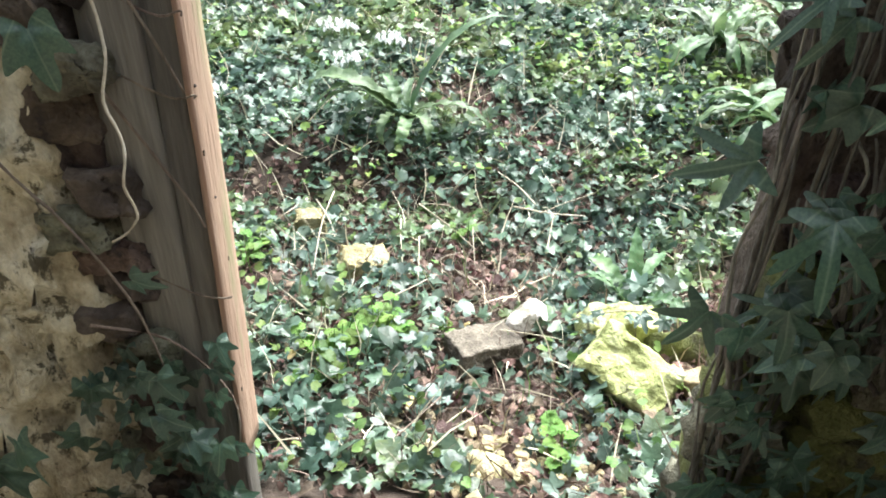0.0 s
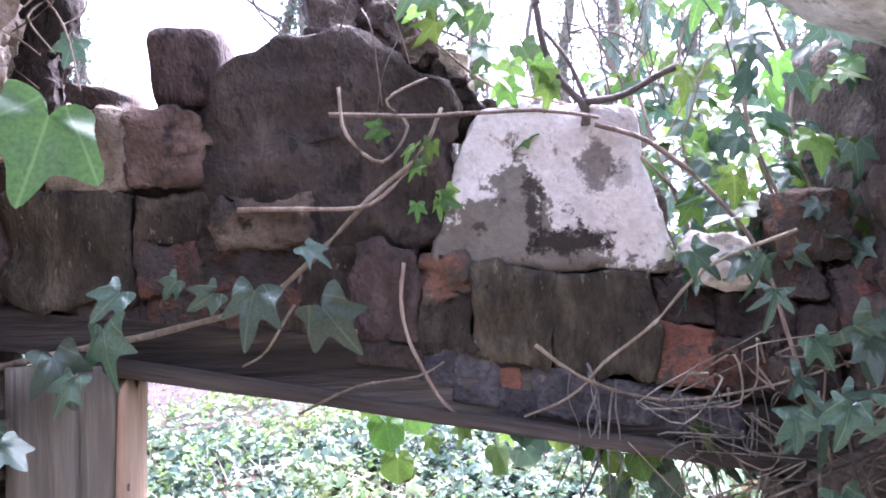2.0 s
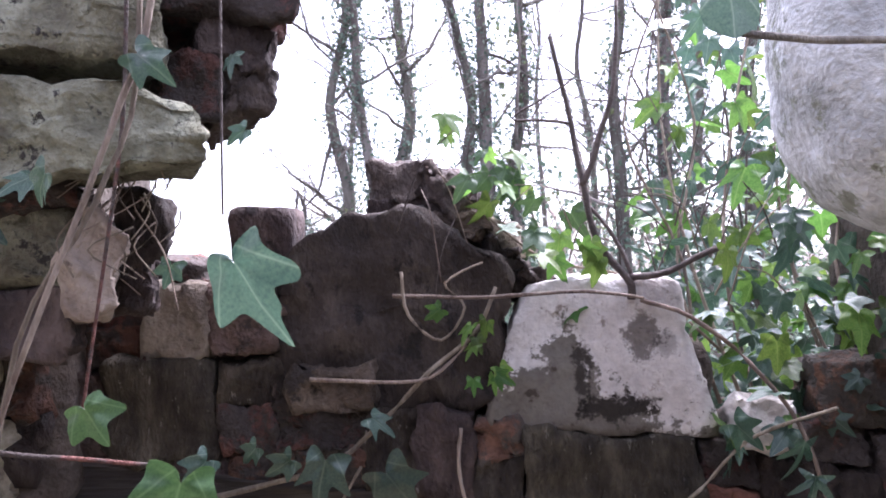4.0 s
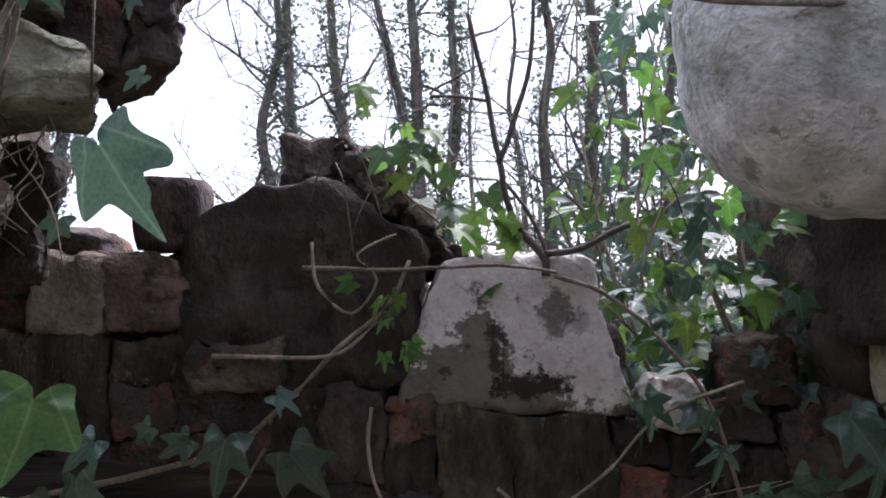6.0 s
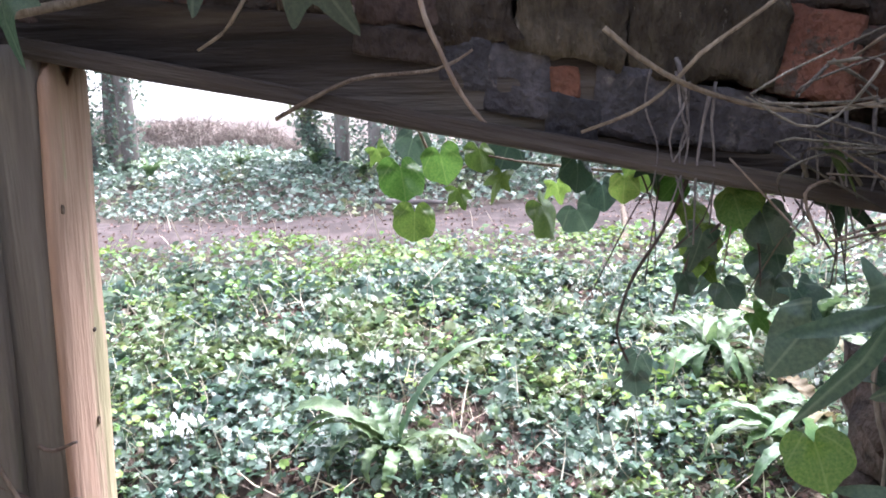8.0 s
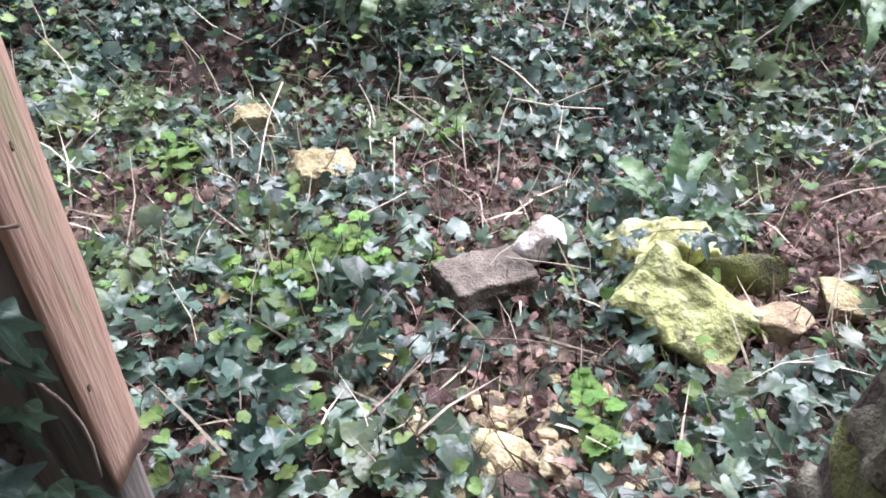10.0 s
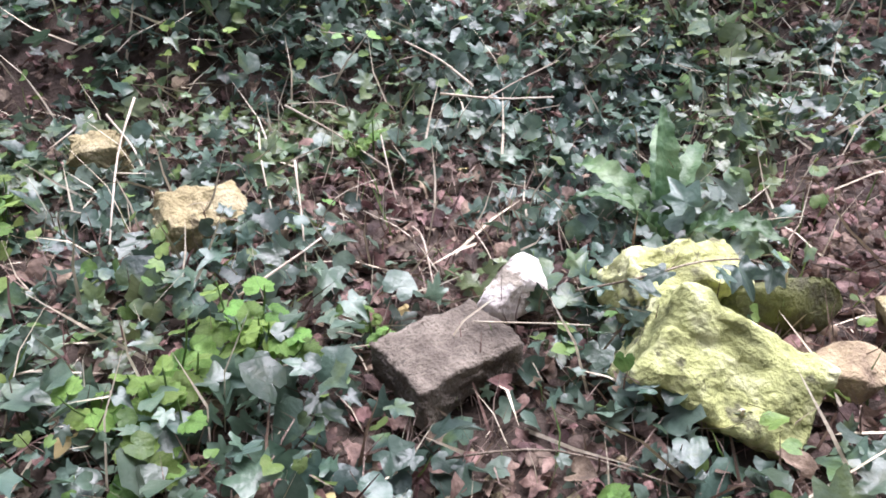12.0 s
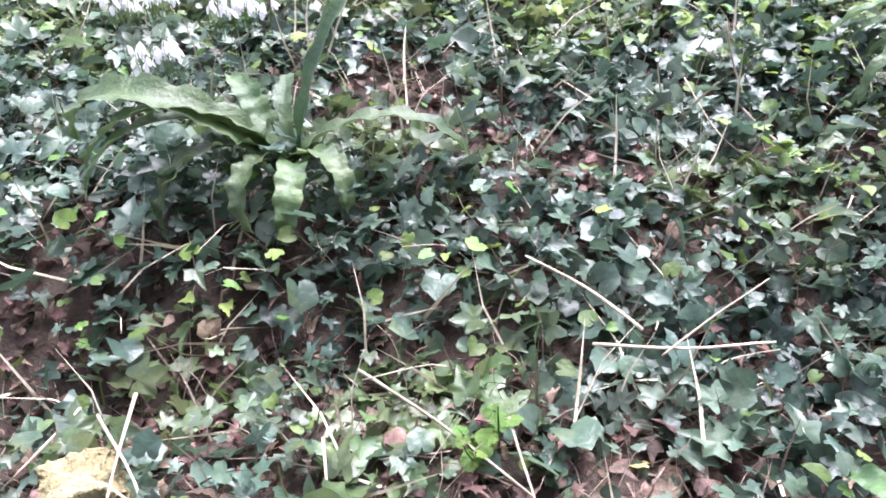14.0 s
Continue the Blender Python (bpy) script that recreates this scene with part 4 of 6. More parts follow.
stuff("side_ivy", scatter(rng, np.stack([x, y, z], 1), rng.uniform(0.06, 0.12, len(x)), 62, LEAVES["ivy"][:2]), M_IVY_GROUND, "ivy carpet spreading along the foot of the wall", "ivy")
# a thin layer of small paler leaves between
x, y = field(7500, -3.4, 3.6, 1.35, 8.5)
keep = rng.uniform(0, 1, len(x)) < 0.25 + 0.6 * (np.sin(1.3 * x + 2) * np.sin(1.1 * y + 0.5 * x) > 0.15)
keep &= (np.abs(x) < 0.75 + (y - 1.2) * 0.85) & (rng.uniform(0, 1, len(x)) > bare(x, y)) & off_rocks(x, y)
x, y = x[keep], y[keep]
z = height(x, y) + 0.06 + rng.uniform(0, 0.09, len(x))
stuff("young_plants", scatter(rng, np.stack([x, y, z], 1), rng.uniform(0.025, 0.06, len(x)), 50, LEAVES["broad"]), M_YOUNG, "fresh yellow-green seedlings among the ivy", "plants")
# patches of fresh herbs in the middle distance
x, y = field(24000, -6, 6.5, 3.4, 9.0)
patch = np.sin(1.7 * x + 1.4 * np.sin(1.3 * y)) * np.sin(1.5 * y + 0.9 * np.sin(1.9 * x) + 0.5)
keep = (np.abs(x) < 0.9 + (y - 1.2) * 0.8) & (rng.uniform(0, 1, len(x)) < np.clip(0.1 + 0.8 * (patch - 0.12), 0.06, 0.75) * (1 - np.exp(-(((x + 0.2) / 0.9) ** 2 + ((y - 3.9) / 0.5) ** 2)))) & ~on_path(x, y, 0.95)
x, y = x[keep], y[keep]
z = height(x, y) + 0.07 + rng.uniform(0, 0.11, len(x))
stuff("ground_herbs", scatter(rng, np.stack([x, y, z], 1), rng.uniform(0.04, 0.085, len(x)) * np.interp(y, (3.5, 8.0), (0.85, 1.3)), 48, LEAVES["nettle"] + LEAVES["broad"][:2]), M_HERB, "patches of fresh yellow-green herbs in the ivy", "plants")
# leaf litter
x, y = field(40000, -3.2, 3.4, 1.2, 7.2)
keep = (rng.uniform(0, 1, len(x)) < 0.2 + 0.55 * thin(x, y) + 0.3 * np.exp(-((y - 2.5) / 0.7) ** 2) + 0.85 * bare(x, y) - 0.45 * np.exp(-(((x - 0.22) / 0.3) ** 2 + ((y - 1.6) / 0.22) ** 2))) & off_rocks(x, y)
x, y = x[keep], y[keep]
z = height(x, y) + 0.008 + rng.uniform(0, 0.035, len(x))
crumpled = [leaf_arrays(k, i, 0.5 + 0.5 * i, 0.6 - 0.5 * i) for i in range(3) for k in ("plain", "nettle", "broad", "ivy")]
stuff("leaf_litter", scatter(rng, np.stack([x, y, z], 1), rng.uniform(0.02, 0.07, len(x)), 65, crumpled), M_LITTER, "dry brown fallen leaves on the soil", "leaf litter")
# ivy carpet further off
x, y = field(84000, -20, 22, 6.6, 21)
keep = ~on_path(x, y, 0.92)
edge = on_path(x, y, 1.25)
keep &= ~(edge & (rng.uniform(0, 1, len(x)) < 0.5))
x, y = x[keep], y[keep]
z = height(x, y) + 0.02 + rng.uniform(0, 1, len(x)) ** 1.2 * (0.05 + 0.12 * mound(x * 0.7, y * 0.8) + 0.25 * (y > 12.3) * mound(x * 0.5 + 2, y * 0.6))
size = rng.uniform(0.07, 0.15, len(x)) * np.clip(y / 11, 0.75, 1.3)
far_leaf = [leaf_arrays("plain", i, 0.3, 0.25) for i in range(3)] + [leaf_arrays("broad", 1, 0.3, 0.2)]
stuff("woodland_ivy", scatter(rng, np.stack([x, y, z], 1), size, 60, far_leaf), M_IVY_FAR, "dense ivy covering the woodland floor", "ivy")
x, y = field(4000, -14, 16, 6.6, 9.2)
keep = (np.abs(x) < 2 + y * 0.78) & ~on_path(x, y, 1.0)
x, y = x[keep], y[keep]
stuff("woodland_seedlings", scatter(rng, np.stack([x, y, height(x, y) + rng.uniform(0.06, 0.16, len(x))], 1), rng.uniform(0.05, 0.09, len(x)), 50, far_leaf), M_YOUNG, "pale green seedlings among the far ivy", "plants")
# litter along the path
x, y = field(5000, -12, 14, 8.0, 12.5)
keep = on_path(x, y, 1.1)
x, y = x[keep], y[keep]
stuff("path_litter", scatter(rng, np.stack([x, y, height(x, y) + 0.035 + rng.uniform(0, 0.03, len(x))], 1), rng.uniform(0.03, 0.07, len(x)), 40, crumpled[:4]), M_LITTER, "dry leaves scattered on the earth path", "leaf litter")

# fine grass and dead stems
def blades(n, x0, x1, y0, y1, long0, long1, width, material, name, label, cone=False, lean=55):
    x, y = field(n, x0, x1, y0, y1)
    if cone:
        k = np.abs(x) < 0.75 + (y - 1.2) * 0.85
        x, y = x[k], y[k]
    unit = (np.array([(-0.5, 0, 0), (0.5, 0, 0), (0.4, 0.1, 0.55), (-0.3, 0.1, 0.55), (0.05, 0.35, 1.0)]), np.array([(0, 1, 2), (0, 2, 3), (3, 2, 4)]))
    v, f = unit
    ln = rng.uniform(long0, long1, len(x))
    kit = [(v * np.array([width / 0.1, 1, 1]), f)]
    stuff(name, scatter(rng, np.stack([x, y, height(x, y) + 0.01], 1), ln, lean, kit), material, label, "grass")


blades(3600, -3.4, 3.6, 1.4, 7.0, 0.08, 0.32, 0.0032, M_STALK, "dead_stems", "thin dead straw-coloured stems in the ivy", True, 75)
blades(1800, -3.4, 3.6, 1.5, 7.0, 0.05, 0.16, 0.005, M_YOUNG, "grass_blades", "short green grass blades in the ivy", True)
blades(2600, -1.3, 1.5, 1.35, 3.4, 0.05, 0.17, 0.0035, M_ROOT, "twig_litter", "fine brown broken twigs on the soil", True, 88)
blades(900, -1.0, 1.2, 1.35, 2.6, 0.05, 0.2, 0.0045, M_LITTER, "bark_litter", "brown bark strips among the leaf litter", True, 88)
blades(2600, -4.2, 4.6, 3.0, 8.4, 0.08, 0.3, 0.0026, M_ROOT, "brown_stems", "thin reddish-brown dead stems tangled in ivy", True, 80)
blades(240, -12, 13, 7.5, 12.0, 0.12, 0.36, 0.006, M_STALK, "path_side_stems", "dead pale stems beside the path", False, 40)

# ---- stones on the ground ----
def rock(name, label, at, size, material, turn=(0, 0, 0), seed=0, slab=False):
    bm = rough_block(*size, 18, 0.14 if material is M_SLAB else 0.2, seed, (1, 1) if material is M_SLAB else (1.2, 1), 0.04 if material is M_SLAB else 0.09) if slab else cut_rock(*[1.27 * c for c in size], seed, 9, 0.006)
    ob = new(name, finish(bm, name, material))
    ob.location = at
    ob.rotation_euler = [radians(a) for a in turn]
    return tagged(ob, label, "stone")


rock("stone_slab", "brown pitted stone slab half sunk among dead leaves", (0.14, 2.085, -0.05), (0.25, 0.17, 0.1), M_SLAB, (-6, 2, 26), 11, True)
rock("lichened_boulder", "boulder covered in yellow-green lichen", (0.655, 1.94, 0.0), (0.3, 0.2, 0.16), M_MOSSROCK, (32, 16, -34), 26, True)
rock("lichened_boulder", "long boulder covered in yellow-green lichen", (0.665, 2.19, 0.0), (0.27, 0.12, 0.14), M_MOSSROCK, (10, 3, 4), 38, True)
rock("round_stone", "small rounded yellowish stone beside the boulder", (0.905, 1.9, -0.02), (0.13, 0.1, 0.1), M_RUBBLE, (8, 4, 20), 41)
rock("flat_stone", "yellowish flat stone under ivy", (1.13, 2.02, -0.03), (0.17, 0.11, 0.07), M_YSTONE, (6, 4, -10), 43)
rock("mossy_stone", "dark mossy stone behind the lichened boulder", (0.87, 2.12, 0.0), (0.16, 0.12, 0.13), M_MOSSY, (8, -6, -15), 45)
rock("white_stone", "pale chalky white stone among dead leaves", (0.335, 2.245, -0.035), (0.16, 0.1, 0.15), M_WHITE, (18, -14, 10), 53)
rock("yellow_stone", "lichened yellow stone among ivy", (-0.41, 2.67, -0.09), (0.2, 0.14, 0.11), M_YSTONE, (12, 10, 24), 61, True)
rock("yellow_stone", "small yellow lichened stone among ivy", (-0.73, 3.0, -0.08), (0.13, 0.1, 0.1), M_YSTONE, (8, -6, 14), 67, True)
rock("rubble_stone", "large flat mossy rubble stone on the threshold", (0.2, 1.47, -0.045), (0.2, 0.1, 0.07), M_RUBBLE, (0, 5, -28), 73)
rock("rubble_stone", "flat rubble stone on the threshold", (0.4, 1.5, -0.055), (0.15, 0.12, 0.06), M_RUBBLE, (6, 0, 15), 79)
rock("broken_brick", "broken orange brick on the threshold", (-0.04, 1.46, -0.04), (0.1, 0.07, 0.05), M_ORANGE, (6, 12, 30), 83)
rock("broken_brick", "broken orange brick lump beside rubble", (0.47, 1.42, -0.02), (0.08, 0.065, 0.06), M_ORANGE, (10, 4, 60), 89)
rs = random.Random(12)
chips = [finish(cut_rock(0.06, 0.05, 0.038, 100 + i, 12, 0.003, 2), "rubble_chip", M_RUBBLE, False) for i in range(5)]
for i in range(150):
    a, b = rs.gauss(0.22, 0.18), rs.gauss(1.58, 0.12)
    ob = new("rubble_chip", chips[i % 5])
    k = rs.uniform(0.3, 1.35)
    ob.location = (a, b, float(height(a, b)) + 0.02 * k)
    ob.scale = (k, k * rs.uniform(0.7, 1.2), k)
    ob.rotation_euler = (rs.uniform(-0.4, 0.4), rs.uniform(-0.4, 0.4), rs.uniform(0, 6))
    tagged(ob, "small yellowish limestone chip on bare soil", "stone", "rubble chips on the threshold")

# ---- fern clumps ----
def frond(length, width, arch, seed, wavy=0.8):
    """A strap-shaped frond that rises from the origin and arches over towards +x."""
    r = random.Random(seed)
    bm = bmesh.new()
    n, rows = 56, []
    p, ang = Vector((0, 0, 0)), radians((50 if arch > 112 else 70) + r.uniform(-10, 10))
    sway = r.uniform(-0.25, 0.25)
    for i in range(n + 1):
        f = i / n
        w = width * min(1, f * 6 + 0.12) * (1 - max(0, f - 0.55) ** 2 * 4.4) * (1 + 0.1 * math.sin(i * 0.8 + seed))
        w = max(w * 1.12, 0.003)
        t = Vector((math.cos(ang), sway * f, math.sin(ang)))
        nrm = Vector((-math.sin(ang), 0, math.cos(ang)))
        row = []
        for k in (-1, -0.55, 0, 0.55, 1):
            ripple = width * wavy * abs(k) * (0.075 * math.sin(i * 0.8 + (0 if k > 0 else 1.3) + seed) + 0.035 * math.sin(i * 1.7 + k * 2 + seed))
            row.append(bm.verts.new(p + Vector((0, k * w / 2, 0)) + nrm * (abs(k) * w * 0.16 + ripple - (0.03 * width if k == 0 else 0))))
        rows.append(row)
        p = p + t * (length / n)
        ang -= radians(arch) / n * (0.4 + 1.3 * f)
    for a, b in zip(rows, rows[1:]):
        for k in range(4):
            bm.faces.new((a[k], a[k + 1], b[k + 1], b[k]))
    return bm


def fern(at, label, fronds, seed):
    """fronds: rows of compass degrees, length, width, arch."""
    clump = thing("fern", label, "fern", at)
    r = random.Random(seed)
    for i, (az, ln, wd, arch) in enumerate(fronds):
        ob = part("frond", frond(ln * r.uniform(0.72, 1.14), wd * r.uniform(0.75, 1.1), arch * r.uniform(0.9, 1.15), seed * 10 + i, r.uniform(0.6, 1.5)), M_FERN_DRY if seed in (3, 8, 9) and r.random() < 0.14 else M_FERN, clump)
        ob.matrix_parent_inverse = Matrix.Identity(4)
        ob.location = (r.uniform(-0.03, 0.03), r.uniform(-0.03, 0.03), 0)
        ob.rotation_euler = (radians(r.uniform(-16, 16)), 0, radians(az + (r.uniform(-13, 13) if seed != 2 else 0)))
    return clump


fern((-0.34, 3.84, 0.11), "hart's-tongue fern with long wavy strap fronds above ivy",
     [(26, 0.86, 0.05, 108), (-10, 0.8, 0.065, 126), (166, 0.8, 0.085, 122), (180, 0.9, 0.09, 126), (192, 0.8, 0.085, 130), (205, 0.68, 0.085, 134), (150, 0.5, 0.075, 118), (240, 0.42, 0.07, 145), (272, 0.36, 0.07, 155), (120, 0.42, 0.065, 92), (305, 0.34, 0.06, 146), (335, 0.44, 0.06, 138), (85, 0.4, 0.055, 100)], 2)
fern((1.68, 4.95, 0.26), "large hart's-tongue fern with many broad fronds",
     [(190 + 13 * i, 0.6 + 0.06 * (i % 3), 0.075, 118 + 6 * (i % 4)) for i in range(11)] + [(20 * i, 0.58, 0.07, 102) for i in range(9)], 3)
fern((1.8, 3.78, 0.12), "hart's-tongue fern with pale drooping fronds",
     [(110 + 15 * i, 0.58 + 0.05 * (i % 3), 0.075, 122) for i in range(13)], 4)
fern((0.76, 2.44, -0.12), "small hart's-tongue fern beside lichened boulders",
     [(118, 0.42, 0.062, 105), (85, 0.34, 0.06, 26), (-30, 0.5, 0.066, 108), (160, 0.34, 0.055, 115), (-60, 0.34, 0.055, 115), (40, 0.38, 0.058, 95), (140, 0.44, 0.06, 118), (60, 0.36, 0.055, 60)], 5)
fern((2.05, 4.1, 0.16), "hart's-tongue fern with broad glossy fronds over dead leaves",
     [(100 + 23 * i, 0.5 + 0.06 * (i % 3), 0.08, 118 + 5 * (i % 3)) for i in range(11)], 8)
fern((2.2, 4.85, 0.24), "tall hart's-tongue fern with half-withered fronds",
     [(60 + 25 * i, 0.62 + 0.07 * (i % 3), 0.075, 98 + 8 * (i % 3)) for i in range(13)], 9)
fern((2.7, 5.6, 0.3), "distant hart's-tongue fern among ivy", [(33 * i, 0.55, 0.085, 105) for i in range(11)], 6)
for fx, fy in ((-4.6, 14.4), (-3.2, 14.9), (-2.0, 13.6), (-6.0, 13.4), (-7.6, 11.6), (-7.0, 11.2), (0.6, 13.4), (3.6, 13.0)):
    fern((fx, fy, float(height(fx, fy)) + 0.12), "fern clump at the foot of the bank", [(30 * i, 0.6, 0.1, 95) for i in range(12)], 7)

# ---- snowdrops ----
def snowdrop_clump(at, n, radius, seed):
    r = random.Random(seed)
    c = thing("snowdrops", "clump of white snowdrops in bloom among ivy", "flowers", at, "snowdrop clumps")
    petal = bmesh.new()
    for k in range(3):
        a = k * 2 * math.pi / 3
        v = [petal.verts.new((math.cos(a + d) * q, math.sin(a + d) * q, zz)) for d, q, zz in ((0, 0.0, 0), (-0.7, 0.008, -0.012), (-0.45, 0.011, -0.024), (0, 0.012, -0.03), (0.45, 0.011, -0.024), (0.7, 0.008, -0.012))]
        petal.faces.new(v)
    pm = finish(petal, "bloom", M_PETAL)
    for i in range(n):
        a, q = r.uniform(0, 6.28), radius * r.uniform(0, 1) ** 0.5
        bx, by = q * math.cos(a), q * math.sin(a) * 0.7
        h = r.uniform(0.1, 0.15)
        stem = part("stem", tube([(bx, by, 0), (bx, by, h * 0.7), (bx + 0.008, by, h), (bx + 0.018, by, h - 0.006)], 0.0015, 0.001, 4), M_YOUNG, c)
        stem.matrix_parent_inverse = Matrix.Identity(4)
        ob = part("bloom", pm, None, c)
        ob.matrix_parent_inverse = Matrix.Identity(4)
        ob.location = (bx + 0.018, by, h - 0.006)
        ob.scale = (1.5, 1.5, 1.3)
        ob.rotation_euler = (r.uniform(-0.3, 0.3), r.uniform(-0.3, 0.3), r.uniform(0, 6))


for sx, sy, n, rr, k in ((-1.6, 4.0, 40, 0.17, 1), (-0.93, 4.95, 40, 0.14, 2), (-0.53, 4.72, 32, 0.12, 3), (-0.8, 4.45, 20, 0.1, 4)):
    snowdrop_clump((sx, sy, float(height(sx, sy)) + 0.13), n, rr, k)

# ---- single dead stalks ----
def stalk(points, r, label="pale dry dead stalk standing in the ivy", name="dead_stalk", material=None, group="dead stalks", sides=5):
    ob = new(name, finish(tube(points, r * 0.7 if r < 0.02 else r, r * 0.4, sides, 0.3, len(points) + points[0][0] * 7), name, material or M_STALK))
    return tagged(ob, label, "stalk", group)


stalk([(-0.2, 3.19, -0.06), (-0.05, 3.02, -0.07), (0.09, 2.83, -0.08)], 0.006, "straight dry stick lying on dead leaves")
stalk([(0.08, 2.98, -0.04), (0.085, 2.85, -0.05), (0.1, 2.7, -0.1)], 0.0045)
stalk([(-0.16, 2.75, 0.02), (-0.15, 2.6, -0.03), (-0.145, 2.42, -0.12)], 0.005)
stalk([(-0.27, 3.0, -0.04), (-0.26, 2.86, -0.05), (-0.22, 2.62, -0.13)], 0.0045)
stalk([(-0.62, 3.12, 0.03), (-0.64, 2.9, -0.02), (-0.62, 2.55, -0.1)], 0.005)
stalk([(-0.72, 3.14, -0.03), (-0.62, 2.98, -0.06), (-0.55, 2.8, -0.11)], 0.005)
stalk([(-0.78, 3.2, -0.06), (-0.9, 3.05, -0.1)], 0.005)
stalk([(-0.28, 2.3, -0.02), (-0.16, 2.4, -0.01), (-0.1, 2.45, 0.0)], 0.005)
stalk([(0.12, 2.5, -0.03), (0.14, 2.44, -0.03), (0.15, 2.25, -0.08)], 0.0045)
stalk([(0.28, 3.1, 0.0), (0.45, 3.05, 0.0), (0.62, 3.02, 0.01)], 0.006, "forked dry stick lying across the ivy")
stalk([(0.4, 3.04, 0.0), (0.5, 3.08, 0.03), (0.66, 3.14, 0.07)], 0.004)
stalk([(0.38, 3.1, 0.02), (0.3, 3.22, 0.05), (0.2, 3.35, 0.06)], 0.006)
stalk([(0.97, 3.9, 0.1), (1.02, 3.7, 0.04), (1.12, 3.45, -0.02), (1.25, 3.1, -0.06)], 0.005)
stalk([(0.97, 4.05, 0.3), (1.0, 4.0, 0.16), (1.03, 3.92, 0.05)], 0.006)
stalk([(0.84, 4.0, 0.16), (0.85, 3.75, 0.08), (0.95, 3.6, 0.02)], 0.004)
stalk([(0.2, 2.13, 0.01), (0.32, 2.1, 0.02), (0.43, 2.08, 0.02)], 0.003)
stalk([(-0.25, 1.45, -0.02), (-0.12, 1.6, 0.0), (0.0, 1.75, 0.02)], 0.006, "reddish broken twig on the threshold soil", material=M_ROOT)
stalk([(0.1, 1.85, -0.03), (0.3, 1.83, -0.02), (0.52, 1.72, -0.03)], 0.004, "thin bent twig on bare soil", material=M_ROOT)
stalk([(-1.55, 4.3, 0.34), (-1.48, 4.22, 0.22), (-1.55, 4.15, 0.08)], 0.004)
stalk([(-1.15, 5.2, 0.36), (-1.2, 5.1, 0.24), (-1.3, 5.0, 0.14)], 0.004)
stalk([(-0.45, 6.6, 0.62), (-0.3, 6.4, 0.5), (-0.12, 6.1, 0.36)], 0.006)
stalk([(-0.12, 6.6, 0.6), (-0.25, 6.4, 0.48), (-0.4, 6.2, 0.36)], 0.006)
rs = random.Random(77)
for i in range(120):
    a, b = rs.uniform(-2.2, 2.6), rs.uniform(2.2, 7.5)
    if abs(a) > 0.6 + (b - 1.2) * 0.7:
        continue
    c = float(height(a, b))
    d, ln, up = rs.uniform(0, 6.28), rs.uniform(0.1, 0.28), rs.uniform(0.1, 1.0)
    stalk([(a, b, c + 0.02), (a + 0.4 * ln * math.cos(d), b + 0.4 * ln * math.sin(d), c + 0.06 + 0.5 * ln * up), (a + ln * math.cos(d), b + ln * math.sin(d) * 0.8, c + 0.07 + 0.7 * ln * up)], rs.uniform(0.002, 0.004))

# fallen branch and post beyond the path
stalk([(-1.5, 11.5, 0.55), (-0.8, 11.35, 0.55), (-0.2, 11.3, 0.52)], 0.06, "dark fallen log lying beside the path", "fallen_log", M_BARK, "", 8)
stalk([(1.75, 8.0, 0.4), (1.95, 9.0, 0.52), (2.15, 10.1, 0.62)], 0.06, "pinkish dead branch lying across the path edge", "fallen_branch", M_LITTER, "", 8)

# nettles and seedlings near the doorway
def herb(at, n, tall, seed, kind="crenate", size=0.08):
    r = random.Random(seed)
    c = thing("green_seedling", "young bright green seedling with scalloped leaves", "plant", at, "bright green seedlings")
    for s in range(n):
        a, q = r.uniform(0, 6.28), r.uniform(0.0, 0.12)
        bx, by, h = q * math.cos(a), q * math.sin(a), tall * r.uniform(0.7, 1.1)
        st = part("stem", tube([(bx * 0.4, by * 0.4, 0), (bx, by, h * 0.6), (bx * 1.2, by * 1.2, h)], 0.003, 0.0015, 5), M_YOUNG, c)
        st.matrix_parent_inverse = Matrix.Identity(4)
        for k in range(4):
            ob = part("leaf", leaf_mesh(kind, r.randrange(4), M_NETTLE), None, c)
            ob.matrix_parent_inverse = Matrix.Identity(4)
            f = 0.35 + 0.65 * k / 4
            ob.location = (bx * (0.4 + 0.8 * f), by * (0.4 + 0.8 * f), h * f)
            ob.scale = [size * r.uniform(0.7, 1.15) * (1.2 - 0.45 * f)] * 3
            ob.rotation_euler = (r.uniform(-0.5, 0.65), r.uniform(-0.45, 0.45), k * 2.2 + r.uniform(-0.4, 0.4))
    return c


herb((-0.43, 2.04, -0.08), 7, 0.17, 1)
herb((-0.27, 2.14, -0.08), 6, 0.15, 2)
herb((-0.36, 1.9, -0.06), 3, 0.13, 3)
herb((0.39, 1.6, -0.05), 4, 0.1, 4)
herb((0.06, 2.98, -0.14), 3, 0.13, 5, size=0.05)
herb((-0.95, 2.75, -0.14), 4, 0.14, 6)
herb((0.0, 2.2, -0.1), 2, 0.09, 7, size=0.045)

